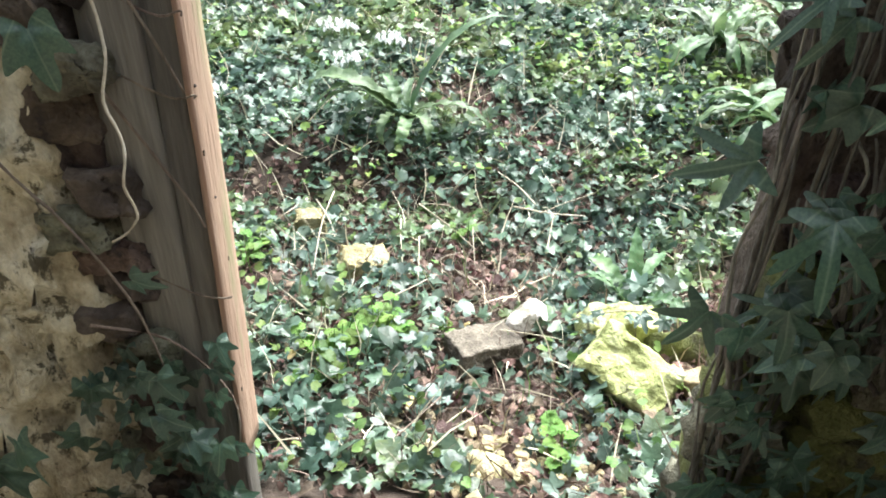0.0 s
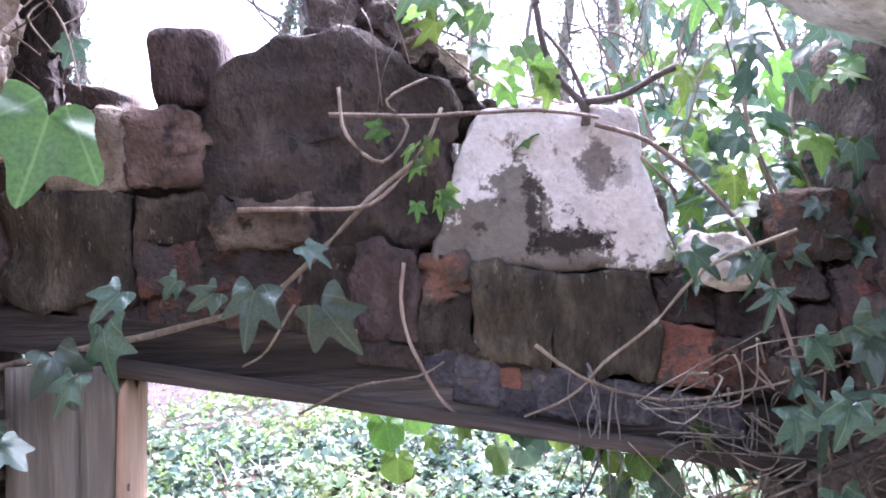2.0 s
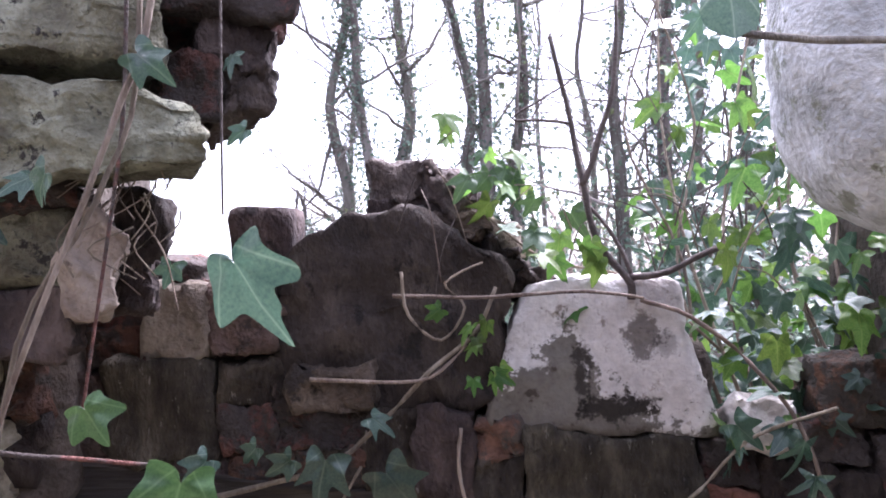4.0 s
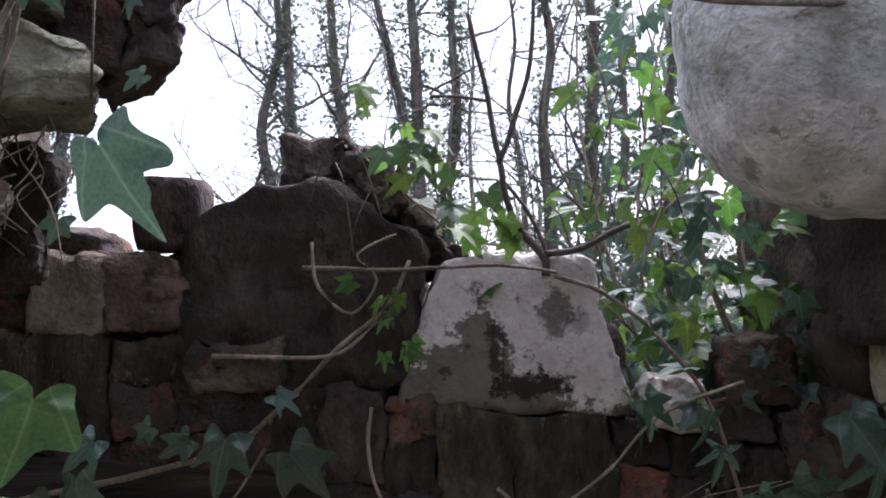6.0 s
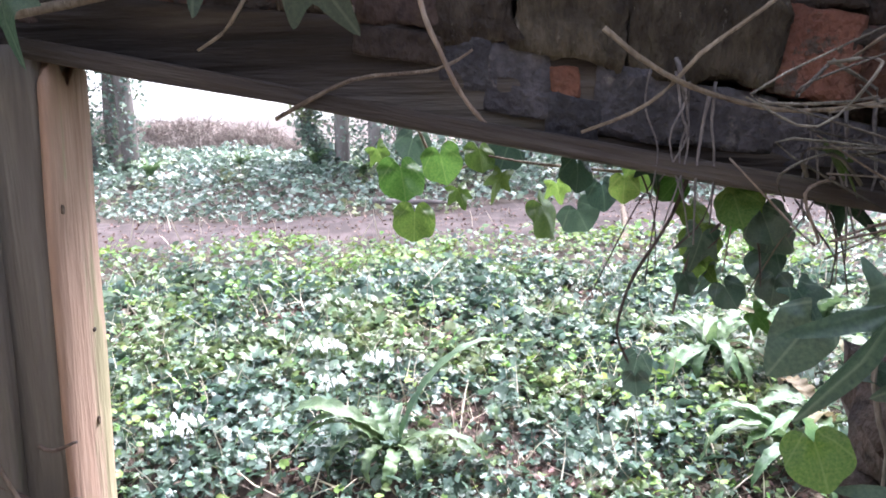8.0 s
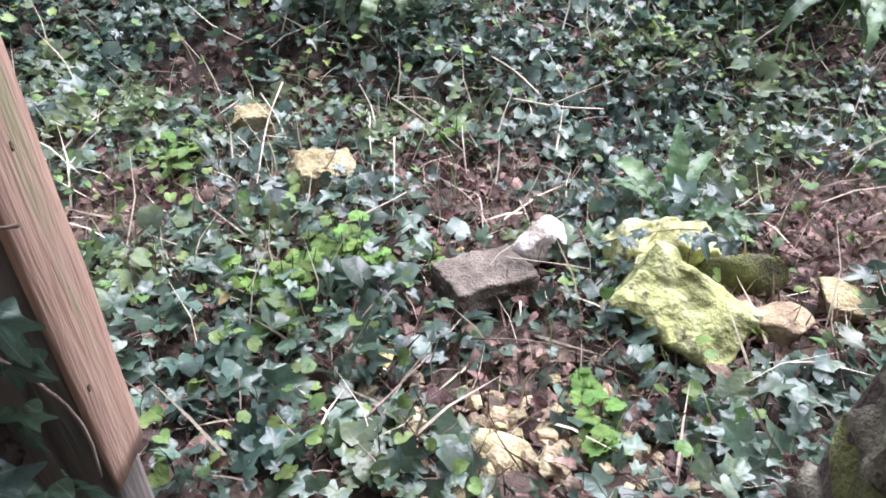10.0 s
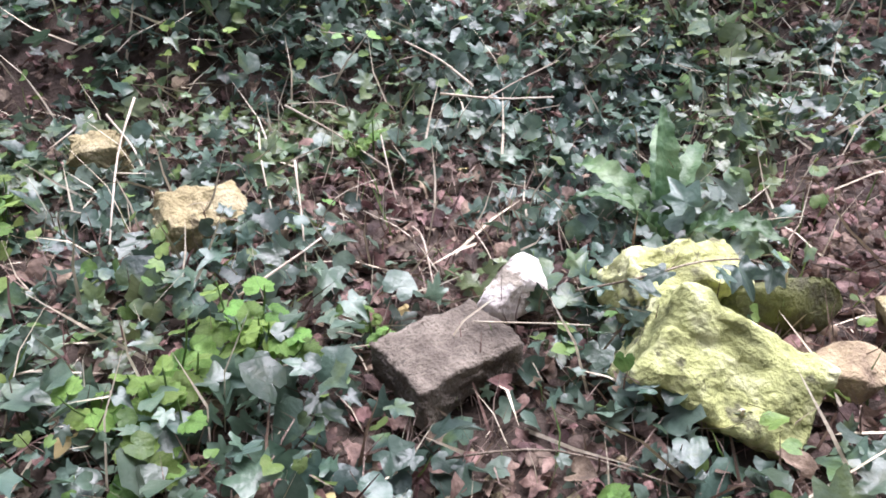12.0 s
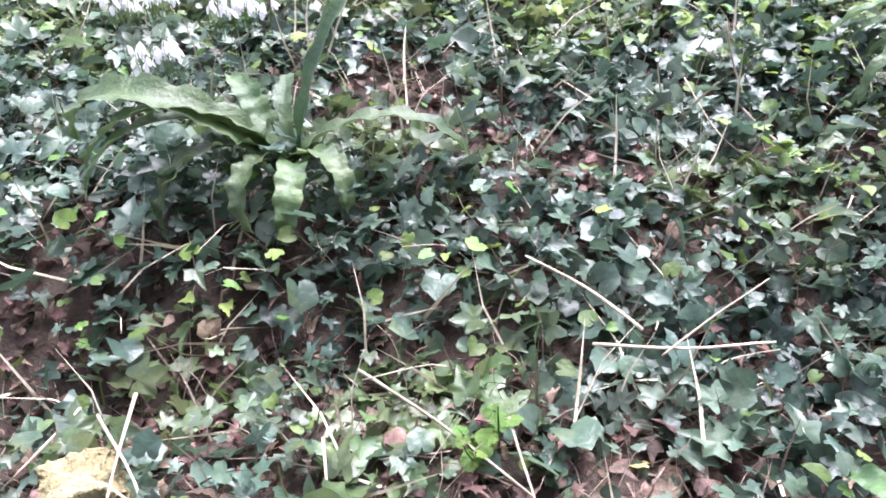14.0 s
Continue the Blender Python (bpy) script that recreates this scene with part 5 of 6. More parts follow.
# ivy creeping over the boulders
boulder_ivy = thing("ivy_plant", "ivy sprig creeping over lichened boulders", "ivy", (0.66, 2.1, 0.0))
for a, bb, c, s, turn in ((0.51, 2.0, 0.15, 0.07, 20), (0.58, 2.08, 0.16, 0.075, 100), (0.68, 2.08, 0.18, 0.085, 200), (0.76, 2.05, 0.18, 0.07, 300), (0.8, 2.1, 0.14, 0.08, 150), (0.5, 1.88, 0.05, 0.06, 60), (0.62, 2.04, 0.19, 0.06, 250), (0.48, 2.12, 0.06, 0.06, 10)):
    ob = part("leaf", leaf_mesh("ivy", int(turn) % 4, M_IVY), None, boulder_ivy)
    ob.matrix_basis = Matrix.Translation((a, bb, c)) @ Matrix.Rotation(radians(turn), 4, "Z") @ Matrix.Rotation(0.3 * math.sin(turn), 4, "X") @ Matrix.Diagonal((s, s, s, 1))
ob = part("stem", tube([(0.44, 2.2, 0.0), (0.52, 2.1, 0.12), (0.64, 2.09, 0.16), (0.76, 2.08, 0.15), (0.86, 2.12, 0.02)], 0.003, 0.0015, 5), M_ROOT, boulder_ivy)

# yellow fallen leaves
rs = random.Random(5)
for a, b, c, s in ((-0.15, 1.75, 0.0, 0.09), (-0.11, 1.73, 0.0, 0.06), (-0.55, 2.0, 0.03, 0.06), (0.1, 2.3, 0.0, 0.05), (-0.62, 2.95, 0.0, 0.07), (0.35, 2.9, 0.0, 0.06)):
    ob = new("fallen_leaf", leaf_mesh("plain", rs.randrange(4), M_YLEAF))
    ob.location, ob.scale = (a, b, c + float(height(a, b)) + 0.03), (s, s, s)
    ob.rotation_euler = (rs.uniform(-0.4, 0.4), rs.uniform(-0.4, 0.4), rs.uniform(0, 6))
    tagged(ob, "yellow fallen leaf lying on dark leaf litter", "leaf", "yellow fallen leaves")

# ---- ivy on the wall ----
def ivy_plant(label, at):
    return thing("ivy_plant", label, "ivy", at)


def face_rot(out, turn, r, jitter=0.5):
    """A leaf's turn: its upper face towards out, its tip swung by turn degrees from straight down."""
    z = (Vector(out) + Vector((r.uniform(-1, 1), r.uniform(-1, 1), r.uniform(-1, 1))) * jitter).normalized()
    down = Vector((math.sin(radians(turn)), 0, -math.cos(radians(turn))))
    y = (down - z * down.dot(z)).normalized()
    x = y.cross(z)
    return Matrix((x, y, z)).transposed().to_4x4()


def wall_leaf(plant, p, size, r, out=(0, -1, 0.35), turn=None, material=None, kind="ivy", jitter=0.5):
    ob = part("leaf", leaf_mesh(kind, r.randrange(4), material or M_IVY), None, plant)
    turn = r.uniform(-60, 60) if turn is None else turn
    ob.matrix_basis = Matrix.Translation(p) @ face_rot(out, turn, r, jitter) @ Matrix.Diagonal((size, size, size, 1))
    return ob


def stem(plant, points, r0, r1=None, material=None, seed=0, sides=6):
    return part("stem", tube(points, r0, r1 or r0 * 0.5, sides, 0.25, seed), material or M_ROOT, plant)


r = random.Random(21)
# stems and leaves over the lintel
p1 = ivy_plant("ivy with pale stems creeping over the lintel", (0, 1.15, 2.0))
stem(p1, [(-0.75, 1.12, 1.93), (-0.5, 1.14, 1.98), (-0.3, 1.15, 2.015), (-0.17, 1.145, 2.05), (-0.09, 1.14, 2.11), (0.0, 1.135, 2.2), (0.075, 1.13, 2.26), (0.11, 1.14, 2.33)], 0.006, 0.0034, seed=1)
stem(p1, [(-0.12, 1.15, 2.045), (-0.16, 1.14, 1.98), (-0.2, 1.15, 1.955)], 0.003, seed=2)
stem(p1, [(0.045, 1.16, 2.1), (0.04, 1.15, 2.03), (0.055, 1.145, 1.97), (0.09, 1.15, 1.9), (0.115, 1.16, 1.87)], 0.0035, 0.0025, seed=3)
stem(p1, [(0.62, 1.1, 2.13), (0.5, 1.13, 2.08), (0.42, 1.135, 2.0), (0.34, 1.14, 1.94), (0.29, 1.15, 1.89), (0.22, 1.16, 1.86)], 0.0034, 0.002, seed=4)
stem(p1, [(0.24, 1.15, 1.97), (0.29, 1.145, 1.93), (0.35, 1.14, 1.9), (0.45, 1.14, 1.88), (0.58, 1.12, 1.9), (0.75, 1.1, 1.95)], 0.0034, 0.002, seed=5)
stem(p1, [(-0.12, 1.155, 1.88), (-0.03, 1.14, 1.92), (0.06, 1.15, 1.93), (0.1, 1.15, 1.95)], 0.0026, 0.0016, seed=6)
stem(p1, [(-0.2, 1.15, 2.19), (-0.1, 1.13, 2.185), (0.0, 1.13, 2.19), (0.06, 1.13, 2.24)], 0.004, 0.0025, seed=7)
stem(p1, [(-0.055, 1.125, 2.322), (0.1, 1.12, 2.315), (0.25, 1.12, 2.318), (0.34, 1.12, 2.305)], 0.0036, 0.0026, seed=8)
stem(p1, [(-0.04, 1.12, 2.36), (-0.03, 1.12, 2.29), (0.02, 1.12, 2.25), (0.06, 1.12, 2.3), (0.03, 1.12, 2.34), (0.09, 1.12, 2.37)], 0.003, 0.002, seed=9)
stem(p1, [(0.34, 1.15, 2.3), (0.42, 1.14, 2.27), (0.5, 1.13, 2.2), (0.57, 1.12, 2.1), (0.6, 1.1, 1.98), (0.63, 1.05, 1.8)], 0.004, 0.003, seed=10)
for p, s in (((-0.16, 1.12, 2.1), 0.1), ((-0.1, 1.12, 2.075), 0.115), ((-0.21, 1.12, 2.08), 0.06), ((-0.11, 1.12, 2.14), 0.055), ((-0.38, 1.1, 2.06), 0.11), ((-0.46, 1.1, 2.02), 0.1), ((-0.34, 1.11, 2.09), 0.07), ((-0.55, 1.08, 1.98), 0.08), ((-0.62, 1.06, 2.02), 0.085), ((-0.27, 1.12, 2.1), 0.05), ((0.455, 1.13, 2.12), 0.075), ((-0.4, 1.08, 1.98), 0.07)):
    wall_leaf(p1, p, s, r)
# dark upright twig
p2 = thing("bramble_twig", "dark forked bare twig growing from the wall top", "twig", (0.33, 1.16, 2.3))
stem(p2, [(0.33, 1.16, 2.3), (0.325, 1.16, 2.335), (0.28, 1.17, 2.4), (0.262, 1.18, 2.5), (0.25, 1.2, 2.6), (0.22, 1.2, 2.75)], 0.007, 0.004, M_TWIG, 11)
stem(p2, [(0.262, 1.18, 2.49), (0.29, 1.18, 2.56), (0.32, 1.18, 2.66), (0.33, 1.18, 2.8)], 0.006, 0.003, M_TWIG, 12)
stem(p2, [(0.325, 1.16, 2.335), (0.39, 1.15, 2.345), (0.46, 1.13, 2.378)], 0.006, 0.005, M_TWIG, 13)
stem(p2, [(0.335, 1.16, 2.33), (0.31, 1.17, 2.4), (0.27, 1.18, 2.46)], 0.004, 0.003, M_TWIG, 14)
stem(p2, [(0.25, 1.2, 2.6), (0.2, 1.19, 2.605), (0.15, 1.19, 2.61), (0.2, 1.19, 2.64), (0.25, 1.2, 2.67)], 0.003, 0.0015, M_TWIG, 15)
# young sunlit ivy on the wall's broken head
p3 = ivy_plant("young yellow-green ivy trailing along the broken wall top", (0.2, 1.25, 2.4))
stem(p3, [(0.5, 1.25, 2.2), (0.35, 1.22, 2.33), (0.2, 1.2, 2.37), (0.1, 1.2, 2.45), (0.02, 1.22, 2.53)], 0.003, seed=16)
for i in range(34):
    f = r.uniform(0, 1)
    p = (0.03 + 0.24 * f + r.uniform(-0.03, 0.03), 1.16 + r.uniform(-0.03, 0.1), 2.55 - 0.2 * f + r.uniform(-0.05, 0.11))
    wall_leaf(p3, p, r.uniform(0.035, 0.07), r, material=M_IVY_LIT if r.random() < 0.6 else M_IVY_MID, jitter=0.9)
for i in range(9):
    wall_leaf(p3, (0.06 + r.uniform(-0.03, 0.05), 1.12, 2.22 + r.uniform(-0.03, 0.1)), r.uniform(0.025, 0.045), r, material=M_IVY_LIT, jitter=0.8)
# ivy hanging over the broken right end
p4 = ivy_plant("dense sunlit ivy hanging over the broken wall end", (0.7, 1.4, 2.2))
for i in range(9):
    a = r.uniform(0.45, 0.95)
    stem(p4, [(a, 1.3, 2.1), (a + r.uniform(-0.05, 0.05), 1.4, 2.35), (a + r.uniform(-0.1, 0.1), 1.5, 2.65), (a + r.uniform(-0.1, 0.15), 1.5, 2.95)], 0.004, 0.002, seed=20 + i)
for i in range(400):
    a = r.uniform(0.44, 0.86)
    c = 2.08 + r.uniform(0, 1) ** 1.9 * 0.85
    b = 1.14 + r.uniform(0, 0.5)
    if c > 2.55 and a < 0.55 and r.random() < 0.7:
        continue
    wall_leaf(p4, (a, b, c), r.uniform(0.045, 0.085), r, material=M_IVY_LIT if r.random() < 0.33 else M_IVY, jitter=0.9, out=(0, -0.7, 0.6))
p10 = ivy_plant("ivy bush spilling from the outer side of the wall", (1.0, 1.9, 2.2))
for i in range(12):
    a = r.uniform(0.5, 1.4)
    stem(p10, [(a, 1.6, 1.9), (a + r.uniform(-0.08, 0.08), 1.75, 2.3), (a + r.uniform(-0.15, 0.15), 1.8, 2.7), (a + r.uniform(-0.2, 0.2), 1.8, 3.1)], 0.004, 0.002, M_TWIG, 160 + i)
for i in range(340):
    c = 2.0 + r.uniform(0, 1) ** 1.2 * 1.05
    a = 0.5 + r.uniform(0, 1) * 0.95 + 0.1 * (c - 2)
    wall_leaf(p10, (a, 1.5 + r.uniform(0, 0.6), c), r.uniform(0.045, 0.095), r, material=M_IVY_LIT if r.random() < 0.4 else M_IVY, jitter=0.9, out=(0, -0.7, 0.6))
# fine dead twigs along the wall top
p11 = thing("dead_twigs", "fine bare twigs tangled along the broken wall top", "twigs", (0.2, 1.2, 2.4))
for i in range(34):
    a, c = r.uniform(-0.05, 0.6), r.uniform(2.28, 2.45)
    d, u = r.uniform(-0.16, 0.16), r.uniform(0.05, 0.35)
    b = r.uniform(1.14, 1.35)
    stem(p11, [(a, b, c), (a + d * 0.4, b - 0.02, c + u * 0.5), (a + d, b + r.uniform(-0.05, 0.05), c + u * r.uniform(0.5, 1.0))], 0.0018, 0.001, M_TWIG if i % 2 else M_ROOT, 200 + i, 4)
# ivy sheathing the right jamb
p5 = ivy_plant("thick-stemmed ivy with long pointed leaves sheathing the jamb", (0.6, 1.0, 1.0))
for i in range(64):
    a = 0.53 + 0.62 * (i / 64) ** 1.2 + r.uniform(-0.02, 0.02)
    b = 1.09 - 0.2 * (a - 0.5)
    pts, drift = [], r.uniform(-0.05, 0.05)
    lo, hi = sorted((r.uniform(0.0 if a < 0.66 else 0.8, 0.98), r.uniform(0.9, 1.95)))
    n = 8
    for k in range(n):
        f = k / (n - 1)
        pts.append((a + 0.05 * (1 - f) ** 2 + drift * f + r.uniform(-0.022, 0.022), b - r.uniform(0.0, 0.045), lo + (hi - lo) * f))
    stem(p5, pts, r.uniform(0.003, 0.009), 0.002, M_ROOTDARK, 40 + i)
for i in range(40):
    a, c = r.uniform(0.42, 0.75), r.uniform(1.74, 1.95)
    stem(p5, [(a, 1.1, c), (a + r.uniform(-0.06, 0.06), 1.07, c + r.uniform(-0.04, 0.04)), (a + r.uniform(-0.1, 0.1), 1.06, c + r.uniform(-0.07, 0.07)), (a + r.uniform(-0.12, 0.12), 1.09, c + r.uniform(-0.08, 0.08))], 0.0022, 0.001, M_ROOTDARK if i % 3 else M_ROOT, 70 + i)
for i in range(240):
    c = r.uniform(0.35, 2.15)
    a = 0.54 + r.uniform(0, 1) * (0.62 if c > 0.7 else 0.25)
    b = 1.06 - 0.25 * (a - 0.5) - r.uniform(0, 0.12)
    wall_leaf(p5, (a, b, c), r.uniform(0.055, 0.11), r, kind="long_ivy" if r.random() < 0.6 else "ivy")
for p, s, t in (((0.44, 0.9, 1.77), 0.115, -35), ((0.47, 0.9, 1.78), 0.11, 5), ((0.5, 0.9, 1.78), 0.11, 35), ((0.52, 0.95, 1.92), 0.09, 10), ((0.6, 0.95, 1.93), 0.1, -20), ((0.66, 1.0, 2.03), 0.1, 10), ((0.58, 1.02, 2.0), 0.085, 30), ((0.56, 0.9, 1.3), 0.15, 0), ((0.6, 0.88, 1.38), 0.16, 60), ((0.5, 0.92, 1.33), 0.13, -70), ((0.55, 0.92, 1.12), 0.13, 10), ((0.48, 0.95, 1.08), 0.12, -30)):
    wall_leaf(p5, p, s if p[2] < 1.9 else s * 0.72, r, kind="long_ivy" if p[2] < 1.9 else "ivy", turn=t, jitter=0.3)
for i in range(17):
    a = r.choice((0.31, 0.345, 0.47, 0.52, 0.56)) + r.uniform(-0.025, 0.025)
    c = lintel_z(a) + r.uniform(0.09, 0.13)
    stem(p5, [(a, 1.155, c), (a + r.uniform(-0.01, 0.01), 1.15, c - 0.04), (a + r.uniform(-0.014, 0.014), 1.148, c - 0.085), (a + r.uniform(-0.02, 0.02), 1.15, c - r.uniform(0.12, 0.17))], r.uniform(0.0012, 0.003), 0.001, M_DUSTY, 300 + i, 4)
# ivy spray hanging in the doorway behind the lintel
p6 = ivy_plant("spray of backlit ivy hanging behind the lintel", (0.1, 1.42, 1.85))
stem(p6, [(-0.02, 1.4, 1.95), (0.03, 1.4, 1.84), (0.06, 1.4, 1.8), (0.12, 1.4, 1.82)], 0.003, seed=90)
stem(p6, [(0.5, 1.36, 1.82), (0.38, 1.33, 1.8), (0.2, 1.38, 1.81), (0.08, 1.4, 1.83)], 0.003, seed=91)
for p, s, m in (((-0.01, 1.38, 1.835), 0.085, 0), ((0.015, 1.375, 1.77), 0.075, 0), ((0.07, 1.39, 1.79), 0.05, 0), ((0.18, 1.38, 1.775), 0.085, 0), ((0.214, 1.38, 1.8), 0.05, 0), ((0.237, 1.38, 1.765), 0.075, 1), ((0.278, 1.38, 1.8), 0.06, 1), ((0.3, 1.3, 1.81), 0.05, 0), ((0.373, 1.3, 1.775), 0.06, 0), ((0.047, 1.38, 1.85), 0.07, 0), ((0.105, 1.4, 1.85), 0.06, 0), ((0.148, 1.38, 1.815), 0.055, 0), ((0.234, 1.3, 1.835), 0.06, 1), ((-0.05, 1.4, 1.85), 0.05, 0), ((0.02, 1.42, 1.87), 0.07, 1), ((0.32, 1.34, 1.83), 0.06, 0), ((0.16, 1.42, 1.86), 0.07, 1)):
    wall_leaf(p6, p, s, r, turn=r.uniform(-35, 35), material=M_IVY if m else M_IVY_LIT, kind="broad" if r.random() < 0.65 else "ivy", jitter=0.55)
for p, s, t in (((0.377, 1.25, 1.75), 0.06, 10), ((0.454, 1.2, 1.765), 0.07, -10), ((0.368, 1.25, 1.715), 0.055, 30), ((0.412, 1.25, 1.7), 0.05, -30), ((0.322, 1.25, 1.83), 0.055, 0), ((0.399, 1.2, 1.8), 0.06, 20), ((0.43, 1.2, 1.82), 0.07, -20), ((0.386, 1.1, 1.68), 0.04, 40), ((0.375, 1.2, 1.76), 0.06, -15), ((0.423, 1.1, 1.71), 0.06, 15), ((0.46, 1.15, 1.85), 0.07, 0), ((0.5, 1.2, 1.8), 0.075, 35), ((0.35, 1.22, 1.81), 0.05, -40), ((0.44, 1.28, 1.78), 0.07, 15), ((0.48, 1.25, 1.72), 0.06, -20), ((0.45, 1.08, 1.56), 0.08, 10), ((0.49, 1.1, 1.62), 0.08, 25)):
    wall_leaf(p6, p, s, r, turn=t, material=M_IVY_LIT if r.random() < 0.45 else M_IVY, kind=r.choice(("broad", "ivy", "ivy")), jitter=0.8)
wall_leaf(p6, (0.46, 1.05, 1.71), 0.12, r, turn=-38, material=M_IVY, kind="plain", jitter=0.15, out=(-0.5, -1, 0.25))
for k in range(14):
    a = 0.3 + 0.25 * r.random()
    c = 1.86 - 0.17 * (a - 0.05)
    d = r.uniform(-0.09, 0.05)
    stem(p6, [(a, 1.2 + 0.1 * r.random(), c), (a + d * 0.5, 1.2, c - r.uniform(0.03, 0.06)), (a + d, 1.2, c - r.uniform(0.06, 0.14))], 0.0014, 0.0009, M_TWIG if k % 3 else M_ROOT, 240 + k, 4)
stem(p6, [(0.36, 1.2, 1.83), (0.33, 1.19, 1.76), (0.29, 1.19, 1.69), (0.272, 1.19, 1.62), (0.3, 1.19, 1.56)], 0.0024, 0.0016, M_TWIG, 92)
stem(p6, [(0.45, 1.22, 1.84), (0.4, 1.2, 1.76), (0.36, 1.2, 1.72), (0.34, 1.2, 1.64)], 0.0025, 0.0015, M_TWIG, 93)
for p, s in (((0.3, 1.185, 1.605), 0.048), ((0.293, 1.185, 1.58), 0.04), ((0.37, 1.2, 1.74), 0.045), ((0.39, 1.2, 1.69), 0.05), ((0.345, 1.2, 1.7), 0.04), ((0.43, 1.2, 1.78), 0.06), ((0.46, 1.2, 1.7), 0.05)):
    wall_leaf(p6, p, s, r, turn=r.uniform(-30, 30), material=M_IVY, kind="broad", jitter=0.7)
# ivy round the left jamb
p7 = ivy_plant("sparse ivy with bare stems on the stone jamb", (-0.6, 1.0, 1.0))
stem(p7, [(-0.5, 1.12, 1.6), (-0.505, 1.09, 1.51), (-0.48, 1.06, 1.44), (-0.465, 1.03, 1.385), (-0.468, 1.0, 1.33), (-0.443, 0.98, 1.27), (-0.45, 0.965, 1.21), (-0.437, 0.96, 1.165), (-0.46, 0.96, 1.13), (-0.49, 0.96, 1.11)], 0.0028, 0.002, M_STALK, seed=95)
stem(p7, [(-0.56, 1.1, 1.75), (-0.5, 1.12, 1.55), (-0.44, 1.125, 1.4), (-0.4, 1.125, 1.3)], 0.0035, 0.002, seed=96)
stem(p7, [(-0.6, 1.06, 1.5), (-0.52, 1.1, 1.3), (-0.44, 1.125, 1.12), (-0.41, 1.128, 1.04)], 0.0035, 0.002, seed=97)
stem(p7, [(-0.6, 1.0, 0.9), (-0.5, 1.08, 0.8), (-0.42, 1.12, 0.62), (-0.43, 1.13, 0.45)], 0.003, 0.002, seed=98)
stem(p7, [(-0.75, 0.95, 1.5), (-0.66, 0.98, 1.25), (-0.58, 1.0, 1.1), (-0.52, 1.03, 0.9), (-0.5, 1.05, 0.6)], 0.003, 0.002, seed=99)
stem(p7, [(-0.42, 1.125, 1.5), (-0.4, 1.12, 1.497), (-0.37, 1.12, 1.51)], 0.003, 0.002, seed=100)
for p, s, t in (((-0.86, 0.93, 0.62), 0.15, 20), ((-0.63, 1.0, 0.78), 0.11, -15), ((-0.52, 1.0, 0.8), 0.09, 30), ((-0.47, 1.04, 0.74), 0.08, -40), ((-0.42, 1.08, 0.83), 0.07, 15), ((-0.55, 1.0, 0.7), 0.1, 50), ((-0.43, 1.07, 0.7), 0.07, 0), ((-0.4, 1.1, 0.76), 0.06, -20), ((-0.57, 1.02, 1.47), 0.12, 10), ((-0.5, 1.05, 0.62), 0.09, -30)):
    wall_leaf(p7, p, s, r, turn=t, jitter=0.4)
for i in range(70):
    c = 0.2 + r.uniform(0, 1) ** 1.5 * 0.6
    a = -0.42 - r.uniform(0, 1) ** 1.4 * 0.26
    wall_leaf(p7, (a, 1.1 + 0.25 * (a + 0.5) - r.uniform(0, 0.08), c), r.uniform(0.05, 0.1), r)
for p, s in (((-0.55, 1.02, 1.55), 0.1), ((-0.62, 1.0, 1.48), 0.08), ((-0.52, 1.0, 1.02), 0.07), ((-0.74, 0.9, 0.75), 0.12), ((-0.7, 0.9, 1.6), 0.1), ((-0.66, 0.98, 1.75), 0.09), ((-0.6, 1.02, 1.84), 0.08), ((-0.63, 1.02, 1.9), 0.07)):
    wall_leaf(p7, p, s, r)
for k, z in enumerate((1.45, 1.315, 0.9)):
    stem(p7, [(-0.6, 1.1, z + 0.06), (-0.52, 1.125, z + 0.02), (-0.46, 1.127, z - 0.012), (-0.42, 1.135, z - 0.03), (-0.385, 1.13, z - 0.02), (-0.373 + 0.03 * (z - 1.935), 1.138, z - 0.03)], 0.003, 0.0016, M_ROOT, 260 + k, 5)
for k in range(12):
    wall_leaf(p7, (r.uniform(-0.74, -0.46), r.uniform(0.97, 1.08), r.uniform(1.82, 2.02)), r.uniform(0.06, 0.1), r)
# long stems and large leaves before the left pier
p8 = ivy_plant("long bare ivy stems with a few large leaves at the pier", (-0.3, 0.7, 2.4))
stem(p8, [(-0.24, 0.74, 2.95), (-0.262, 0.75, 2.67), (-0.3, 0.75, 2.56), (-0.36, 0.75, 2.42), (-0.45, 0.75, 2.2), (-0.56, 0.78, 1.9)], 0.004, 0.003, M_ROOT, 110)
stem(p8, [(-0.27, 0.74, 2.95), (-0.285, 0.76, 2.6), (-0.34, 0.76, 2.45), (-0.43, 0.76, 2.3), (-0.5, 0.78, 2.0)], 0.0032, 0.0025, M_ROOT, 111)
stem(p8, [(-0.31, 0.8, 2.9), (-0.33, 0.82, 2.6), (-0.37, 0.84, 2.4), (-0.42, 0.85, 2.15)], 0.003, 0.002, M_BRICK, 112)
stem(p8, [(-0.5, 0.66, 2.24), (-0.4, 0.66, 2.21), (-0.28, 0.65, 2.2), (-0.22, 0.63, 2.2)], 0.003, 0.002, M_BRICK, 113)
stem(p8, [(-0.12, 0.6, 2.98), (-0.11, 0.54, 2.7), (-0.106, 0.511, 2.413)], 0.0014, 0.001, M_TWIG, 114)
wall_leaf(p8, (-0.105, 0.497, 2.402), 0.076, r, turn=28, jitter=0.05, material=M_IVY, out=(-0.2, -1, 0.0), kind="lobed")
wall_leaf(p8, (-0.15, 0.545, 2.236), 0.076, r, turn=-22, jitter=0.1, material=M_IVY_MID, out=(0.8, -0.8, 0.1), kind="lobed")
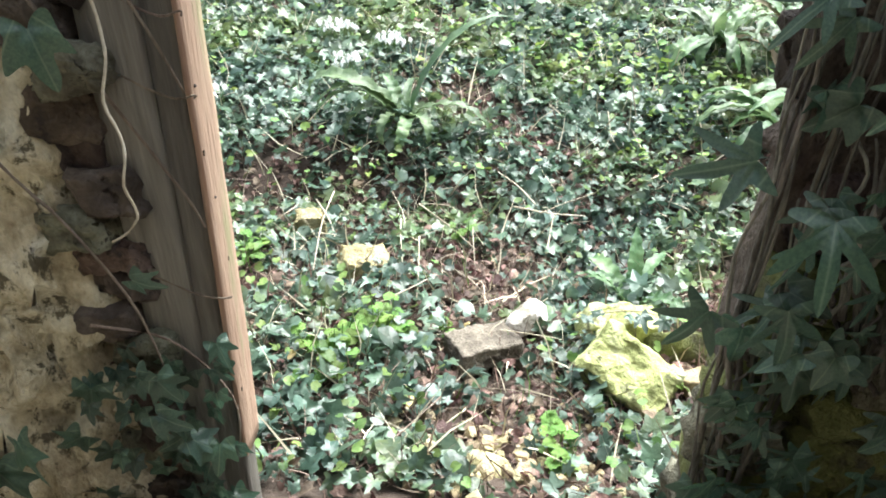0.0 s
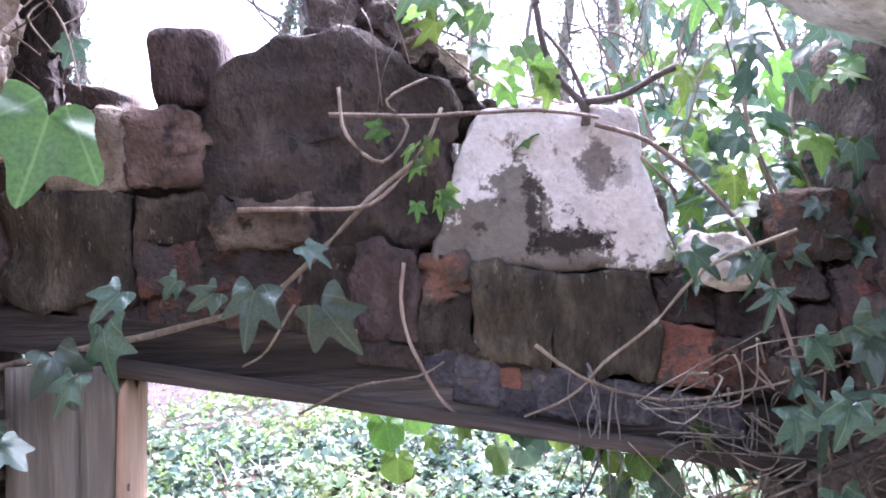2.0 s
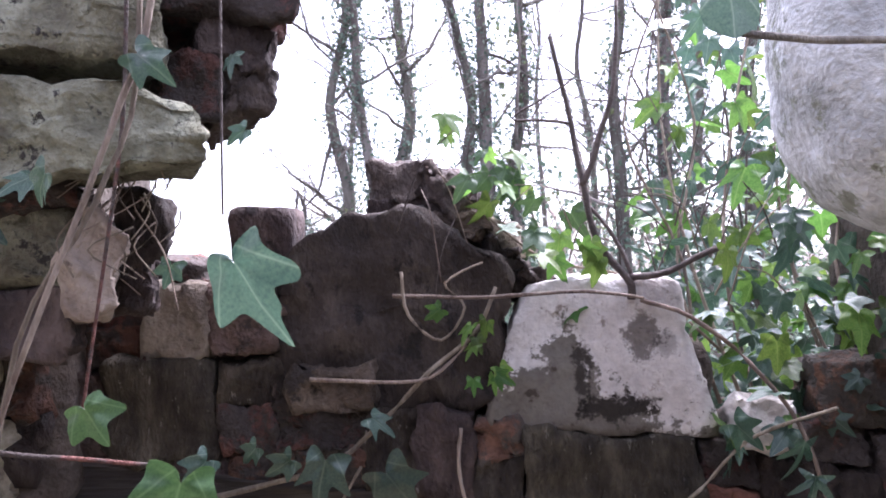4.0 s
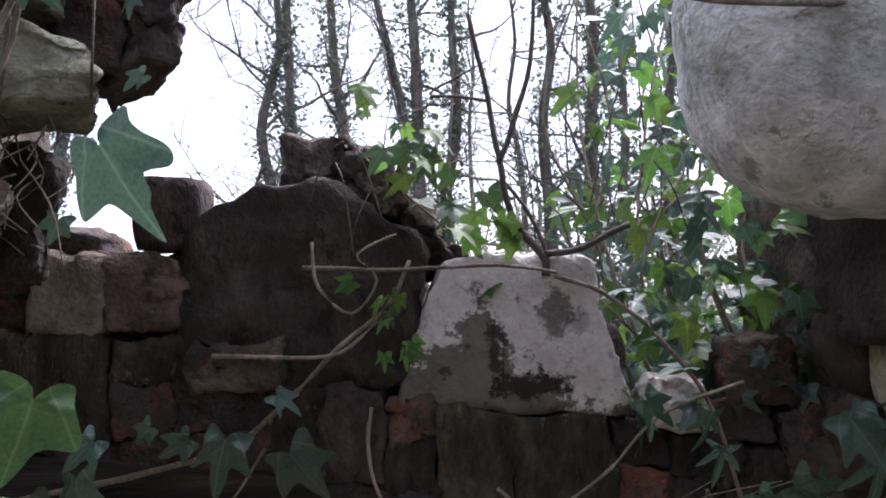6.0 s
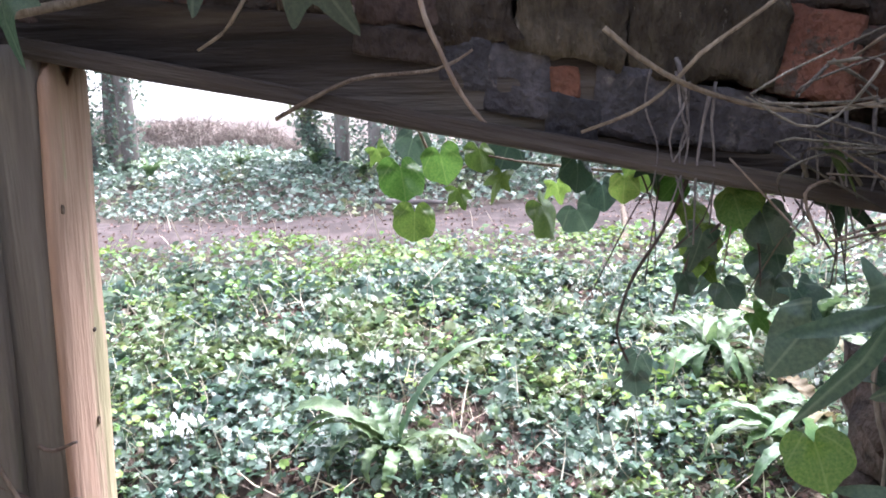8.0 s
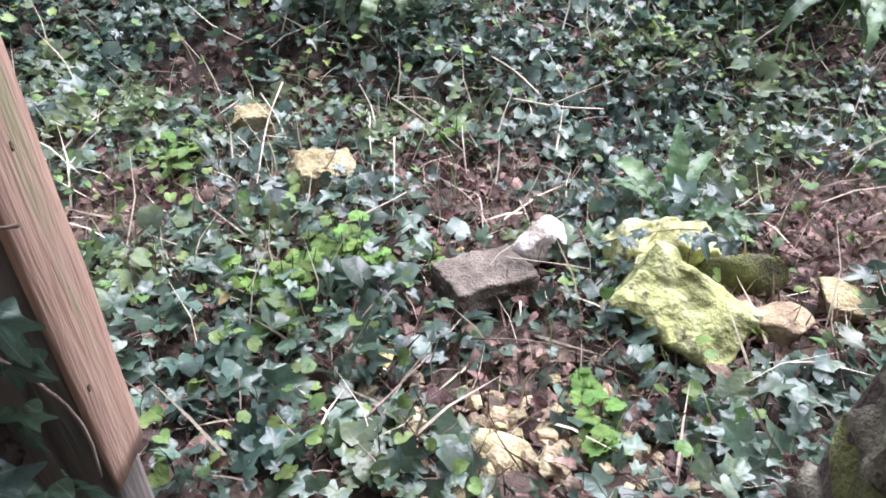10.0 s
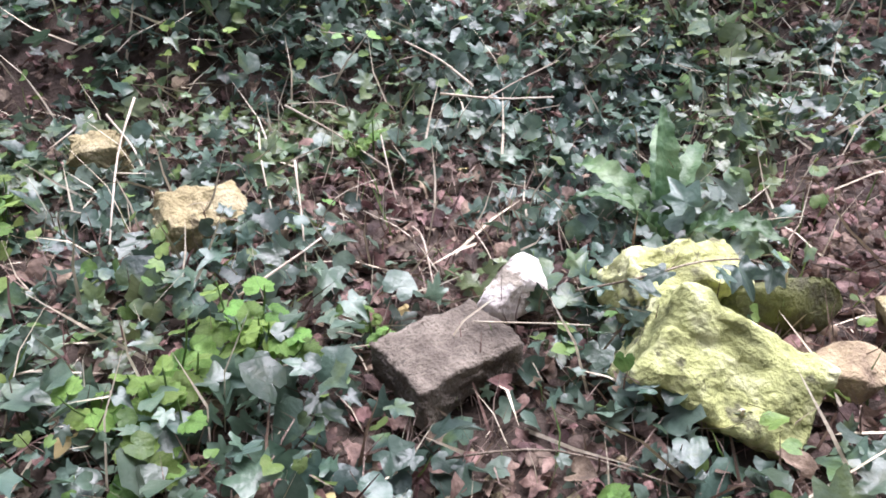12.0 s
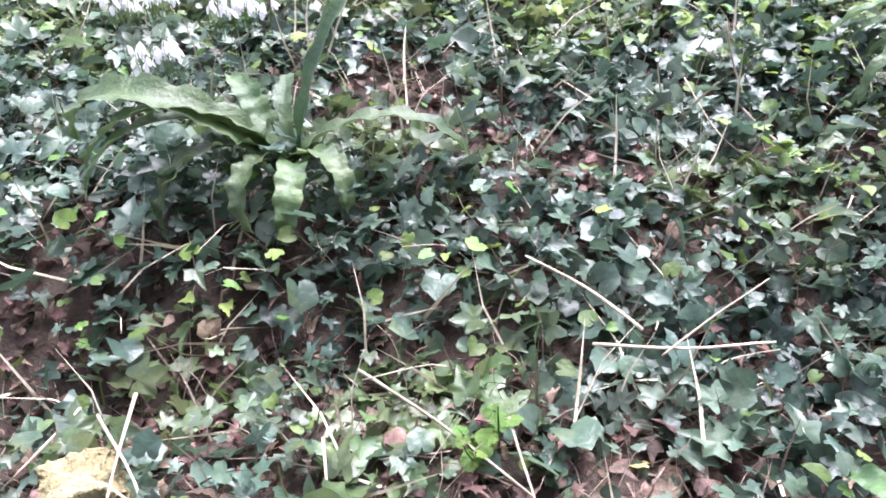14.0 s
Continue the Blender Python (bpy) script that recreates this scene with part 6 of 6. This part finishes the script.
wall_leaf(p8, (-0.225, 0.52, 2.285), 0.042, r, turn=35, jitter=0.1, material=M_IVY_MID, kind="lobed")
for p, s in (((-0.29, 0.73, 2.62), 0.06), ((-0.37, 0.74, 2.5), 0.06), ((-0.45, 0.85, 2.5), 0.05), ((-0.6, 0.84, 2.5), 0.1), ((-0.66, 0.84, 2.44), 0.09), ((-0.33, 0.95, 2.4), 0.05), ((-0.2, 0.9, 2.56), 0.04), ((-0.22, 0.9, 2.66), 0.04)):
    wall_leaf(p8, p, s, r)
stem(p8, [(0.36, 0.8, 2.62), (0.46, 0.8, 2.605), (0.58, 0.8, 2.6), (0.75, 0.8, 2.6)], 0.0045, 0.004, M_ROOTDARK, 115)
wall_leaf(p8, (0.37, 0.8, 2.69), 0.09, r, turn=0, jitter=0.2, kind="broad")
# tangle of dry roots under the pier's overhang
p9 = thing("root_tangle", "tangle of fine dry roots hanging from the broken pier", "roots", (-0.3, 1.0, 2.6))
for i in range(34):
    a, b, c = r.uniform(-0.46, -0.35), r.uniform(0.9, 1.04), r.uniform(2.42, 2.64)
    d = r.uniform(0.03, 0.1)
    stem(p9, [(a, b, c), (a + r.uniform(-d, d), b - r.uniform(0, 0.03), c - d * 0.6), (a + r.uniform(-d, d), b - r.uniform(0, 0.04), c - d * 1.4)], 0.0016, 0.001, M_ROOT, 130 + i, 4)

# ---- trees ----
def prisms(lines, r0, r1):
    """Thin three-sided stems along polylines (n, k, 3), as corner and triangle arrays."""
    n, k, _ = lines.shape
    d = np.gradient(lines, axis=1)
    d /= np.linalg.norm(d, axis=2, keepdims=True) + 1e-9
    a = np.cross(d, np.array([0.31, 0.87, 0.38]))
    a /= np.linalg.norm(a, axis=2, keepdims=True) + 1e-9
    b = np.cross(d, a)
    rad = (np.asarray(r0)[:, None] + (np.asarray(r1) - np.asarray(r0))[:, None] * np.linspace(0, 1, k)[None])[:, :, None]
    ring = np.stack([lines + rad * (a * math.cos(t) + b * math.sin(t)) for t in (0, 2.094, 4.189)], 2)
    v = ring.reshape(-1, 3)
    ids = np.arange(n * k * 3).reshape(n, k, 3)
    f = []
    for c in range(3):
        e = (c + 1) % 3
        p, q, u, w = ids[:, :-1, c], ids[:, :-1, e], ids[:, 1:, e], ids[:, 1:, c]
        f += [np.stack([p, q, u], -1).reshape(-1, 3), np.stack([p, u, w], -1).reshape(-1, 3)]
    return v, np.concatenate(f)


def sprout(g, root, aim, long0, n, spread_, k=5):
    """n crooked shoots from random points of each parent line: lines (m, k, 3)."""
    m = len(root)
    pick = g.integers(0, m, n)
    f = g.uniform(0.2, 1.0, n) * (root.shape[1] - 1)
    lo = np.minimum(f.astype(int), root.shape[1] - 2)
    start = root[pick, lo] + (root[pick, lo + 1] - root[pick, lo]) * (f - lo)[:, None]
    way = aim + g.normal(0, spread_, (n, 3))
    way /= np.linalg.norm(way, axis=1, keepdims=True)
    ln = g.uniform(0.4, 1.0, n) * long0
    out = [start]
    for _ in range(k - 1):
        way = way + g.normal(0, 0.22, (n, 3)) + np.array([0, 0, 0.04])
        way /= np.linalg.norm(way, axis=1, keepdims=True)
        out.append(out[-1] + way * (ln / (k - 1))[:, None])
    return np.stack(out, 1)


def tree(x, y, tall, girth, lean, seed, ivy=0.6, limbs=12):
    r = random.Random(seed)
    base = float(height(x, y)) - 0.1
    t = thing("tree", "bare winter woodland tree with ivy-clad trunk" if ivy > 0.3 else "slender bare winter woodland tree", "tree", (x, y, base), "woodland trees")
    pts = []
    for k in range(8):
        f = k / 7
        pts.append((x + lean * f * tall * 0.12 + r.uniform(-0.22, 0.22) * min(1, f * 3), y + r.uniform(-0.15, 0.15) * f, base + f * tall))
    part("trunk", tube(pts, girth, girth * 0.2, 9, 0.15, seed), M_BARK, t)
    g = np.random.default_rng(seed)
    bole = np.array(pts)[None]
    boughs = sprout(g, bole, np.array([0, 0, 0.55]), tall * 0.3, limbs, 0.55, 7)
    for i, line in enumerate(boughs):
        part("limb", tube([tuple(p) for p in line], girth * r.uniform(0.16, 0.3), 0.008, 5, 0.2, seed + i), M_BARK, t)
    shoots = sprout(g, boughs, np.array([0, 0, 0.3]), tall * 0.11, 130, 0.6)
    low = sprout(g, bole[:, :6], np.array([0, 0, 0.1]), tall * 0.09, 50, 0.7)
    shoots = np.concatenate([shoots, low])
    fine = sprout(g, shoots, np.array([0, 0, 0.2]), tall * 0.05, 420, 0.7)
    va, fa = prisms(shoots, np.full(len(shoots), 0.011), np.full(len(shoots), 0.005))
    vb, fb = prisms(fine, np.full(len(fine), 0.006), np.full(len(fine), 0.003))
    part("crown", tri_mesh("crown", np.concatenate([va, vb]), np.concatenate([fa, fb + len(va)]), M_CROWN), None, t, "bare fine winter twigs")
    if ivy > 0:
        n = int(3400 * ivy)
        f = g.uniform(0, 1, n) ** 1.15 * (0.45 + 0.5 * ivy)
        a = g.uniform(0, 2 * np.pi, n)
        clump = 0.5 + 0.5 * np.sin(f * 31 + 2.1 * np.sin(a + seed)) * np.sin(f * 17 + seed)
        rad = girth * (1.2 - 0.6 * f) + g.uniform(0, 1, n) ** 1.6 * (0.1 + 0.62 * f * clump + 0.1 * clump) + 0.45 * np.exp(-f * 22) * g.uniform(0, 1, n)
        cx = np.interp(f, np.linspace(0, 1, 8), [q[0] for q in pts])
        cy = np.interp(f, np.linspace(0, 1, 8), [q[1] for q in pts])
        sp = np.stack([cx + rad * np.cos(a), cy + rad * np.sin(a), base + f * tall], 1)
        v, tr = scatter(g, sp, g.uniform(0.06, 0.14, n), 85, far_leaf)
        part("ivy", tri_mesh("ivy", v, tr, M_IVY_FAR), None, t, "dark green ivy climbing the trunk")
    return t


TREES = ((-8.0, 15.0, 9, 0.2, -1.1, 1, 0.9), (-8.5, 15.6, 10, 0.2, -0.6, 2, 0.9), (-7.5, 15.2, 12, 0.17, -0.1, 3, 0.25), (-7.1, 15.0, 12, 0.19, -0.12, 4, 0.55), (-9.8, 16.5, 10, 0.16, 0.3, 25, 0.6),
         (-3.0, 15.3, 3.4, 0.14, -1.9, 6, 0.7), (-2.65, 15.2, 12, 0.17, -0.12, 5, 0.35), (-1.95, 15.0, 12, 0.15, -0.15, 7, 0.55), (-1.45, 16.4, 12, 0.22, -0.06, 8, 0.75),
         (0.45, 15.6, 12, 0.17, -0.7, 9, 0.35), (0.3, 15.0, 13, 0.2, 0.1, 10, 0.8), (1.15, 15.2, 12, 0.17, 0.05, 26, 0.9), (3.15, 15.0, 12, 0.18, 0.25, 11, 0.45), (4.4, 14.8, 12, 0.2, -0.2, 12, 1.0), (5.3, 16.2, 12, 0.16, 0.15, 28, 0.6), (6.2, 15.6, 12, 0.18, 0.1, 13, 0.9), (7.8, 14.8, 12, 0.17, 0.3, 14, 0.8), (10.5, 18.0, 13, 0.2, 0.2, 20, 0.7),
         (-3.6, 21.0, 12, 0.12, 0.1, 22, 0.45), (4.0, 22.5, 14, 0.14, -0.2, 17, 0.2), (8.8, 21.0, 14, 0.14, -0.3, 19, 0.3), (7.0, 25.0, 15, 0.15, 0.1, 23, 0.2), (3.0, 27.0, 15, 0.13, -0.1, 24, 0.0))
for row in TREES:
    tree(*row)

# thin saplings and hedge scrub far off
def scrub(n, x0, x1, y0, y1, tall0, tall1, name, label, width=0.02):
    x, y = field(n, x0, x1, y0, y1)
    v = np.array([(-0.5, 0, 0), (0.5, 0, 0), (0.3, 0.08, 0.6), (-0.35, 0.06, 0.6), (0.0, 0.2, 1.0)])
    f = np.array([(0, 1, 2), (0, 2, 3), (3, 2, 4)])
    ln = rng.uniform(tall0, tall1, len(x))
    stuff(name, scatter(rng, np.stack([x, y, height(x, y)], 1), ln, 58, [(v * np.array([width, 1, 1]), f), (v * np.array([width * 0.7, 1.6, 1]), f)]), M_SCRUB, label, "scrub")


scrub(320, -3, 26, 20, 36, 2.5, 8.0, "sapling_thicket", "pale bare sapling stems in the wood", 0.008)
scrub(900, -20, 22, 17, 24, 0.3, 0.9, "undergrowth", "dead stems in the undergrowth", 0.02)
# rounded bare hedge beyond the wood's open side
n = 9000
hx = rng.uniform(-17, -5.5, n)
top = 1.4 - 0.8 * np.clip((hx + 9.5) / 3.5, 0, 1) + 0.12 * np.sin(hx * 2.3) + 0.07 * np.sin(hx * 5.9)
hz = rng.uniform(0, 1, n) * top
hy = 26 + rng.uniform(-0.9, 0.9, n) * np.sqrt(np.clip(1 - (hz / (top + 0.1)) ** 2, 0.05, 1))
hl = prisms(np.stack([np.stack([hx, hy, height(hx, hy) + hz - 0.15], 1) + d * rng.normal(0, 1, (n, 3)) * np.array([0.2, 0.12, 0.16]) for d in (-1.0, 0.0, 1.0)], 1), np.full(n, 0.012), np.full(n, 0.006))
stuff("hedge", hl, M_SCRUB, "rounded brown bare winter hedge beyond the wood", "hedge")
n = 12000
gx2, gy2 = rng.uniform(-1.5, 17, n), rng.uniform(14.3, 22, n)
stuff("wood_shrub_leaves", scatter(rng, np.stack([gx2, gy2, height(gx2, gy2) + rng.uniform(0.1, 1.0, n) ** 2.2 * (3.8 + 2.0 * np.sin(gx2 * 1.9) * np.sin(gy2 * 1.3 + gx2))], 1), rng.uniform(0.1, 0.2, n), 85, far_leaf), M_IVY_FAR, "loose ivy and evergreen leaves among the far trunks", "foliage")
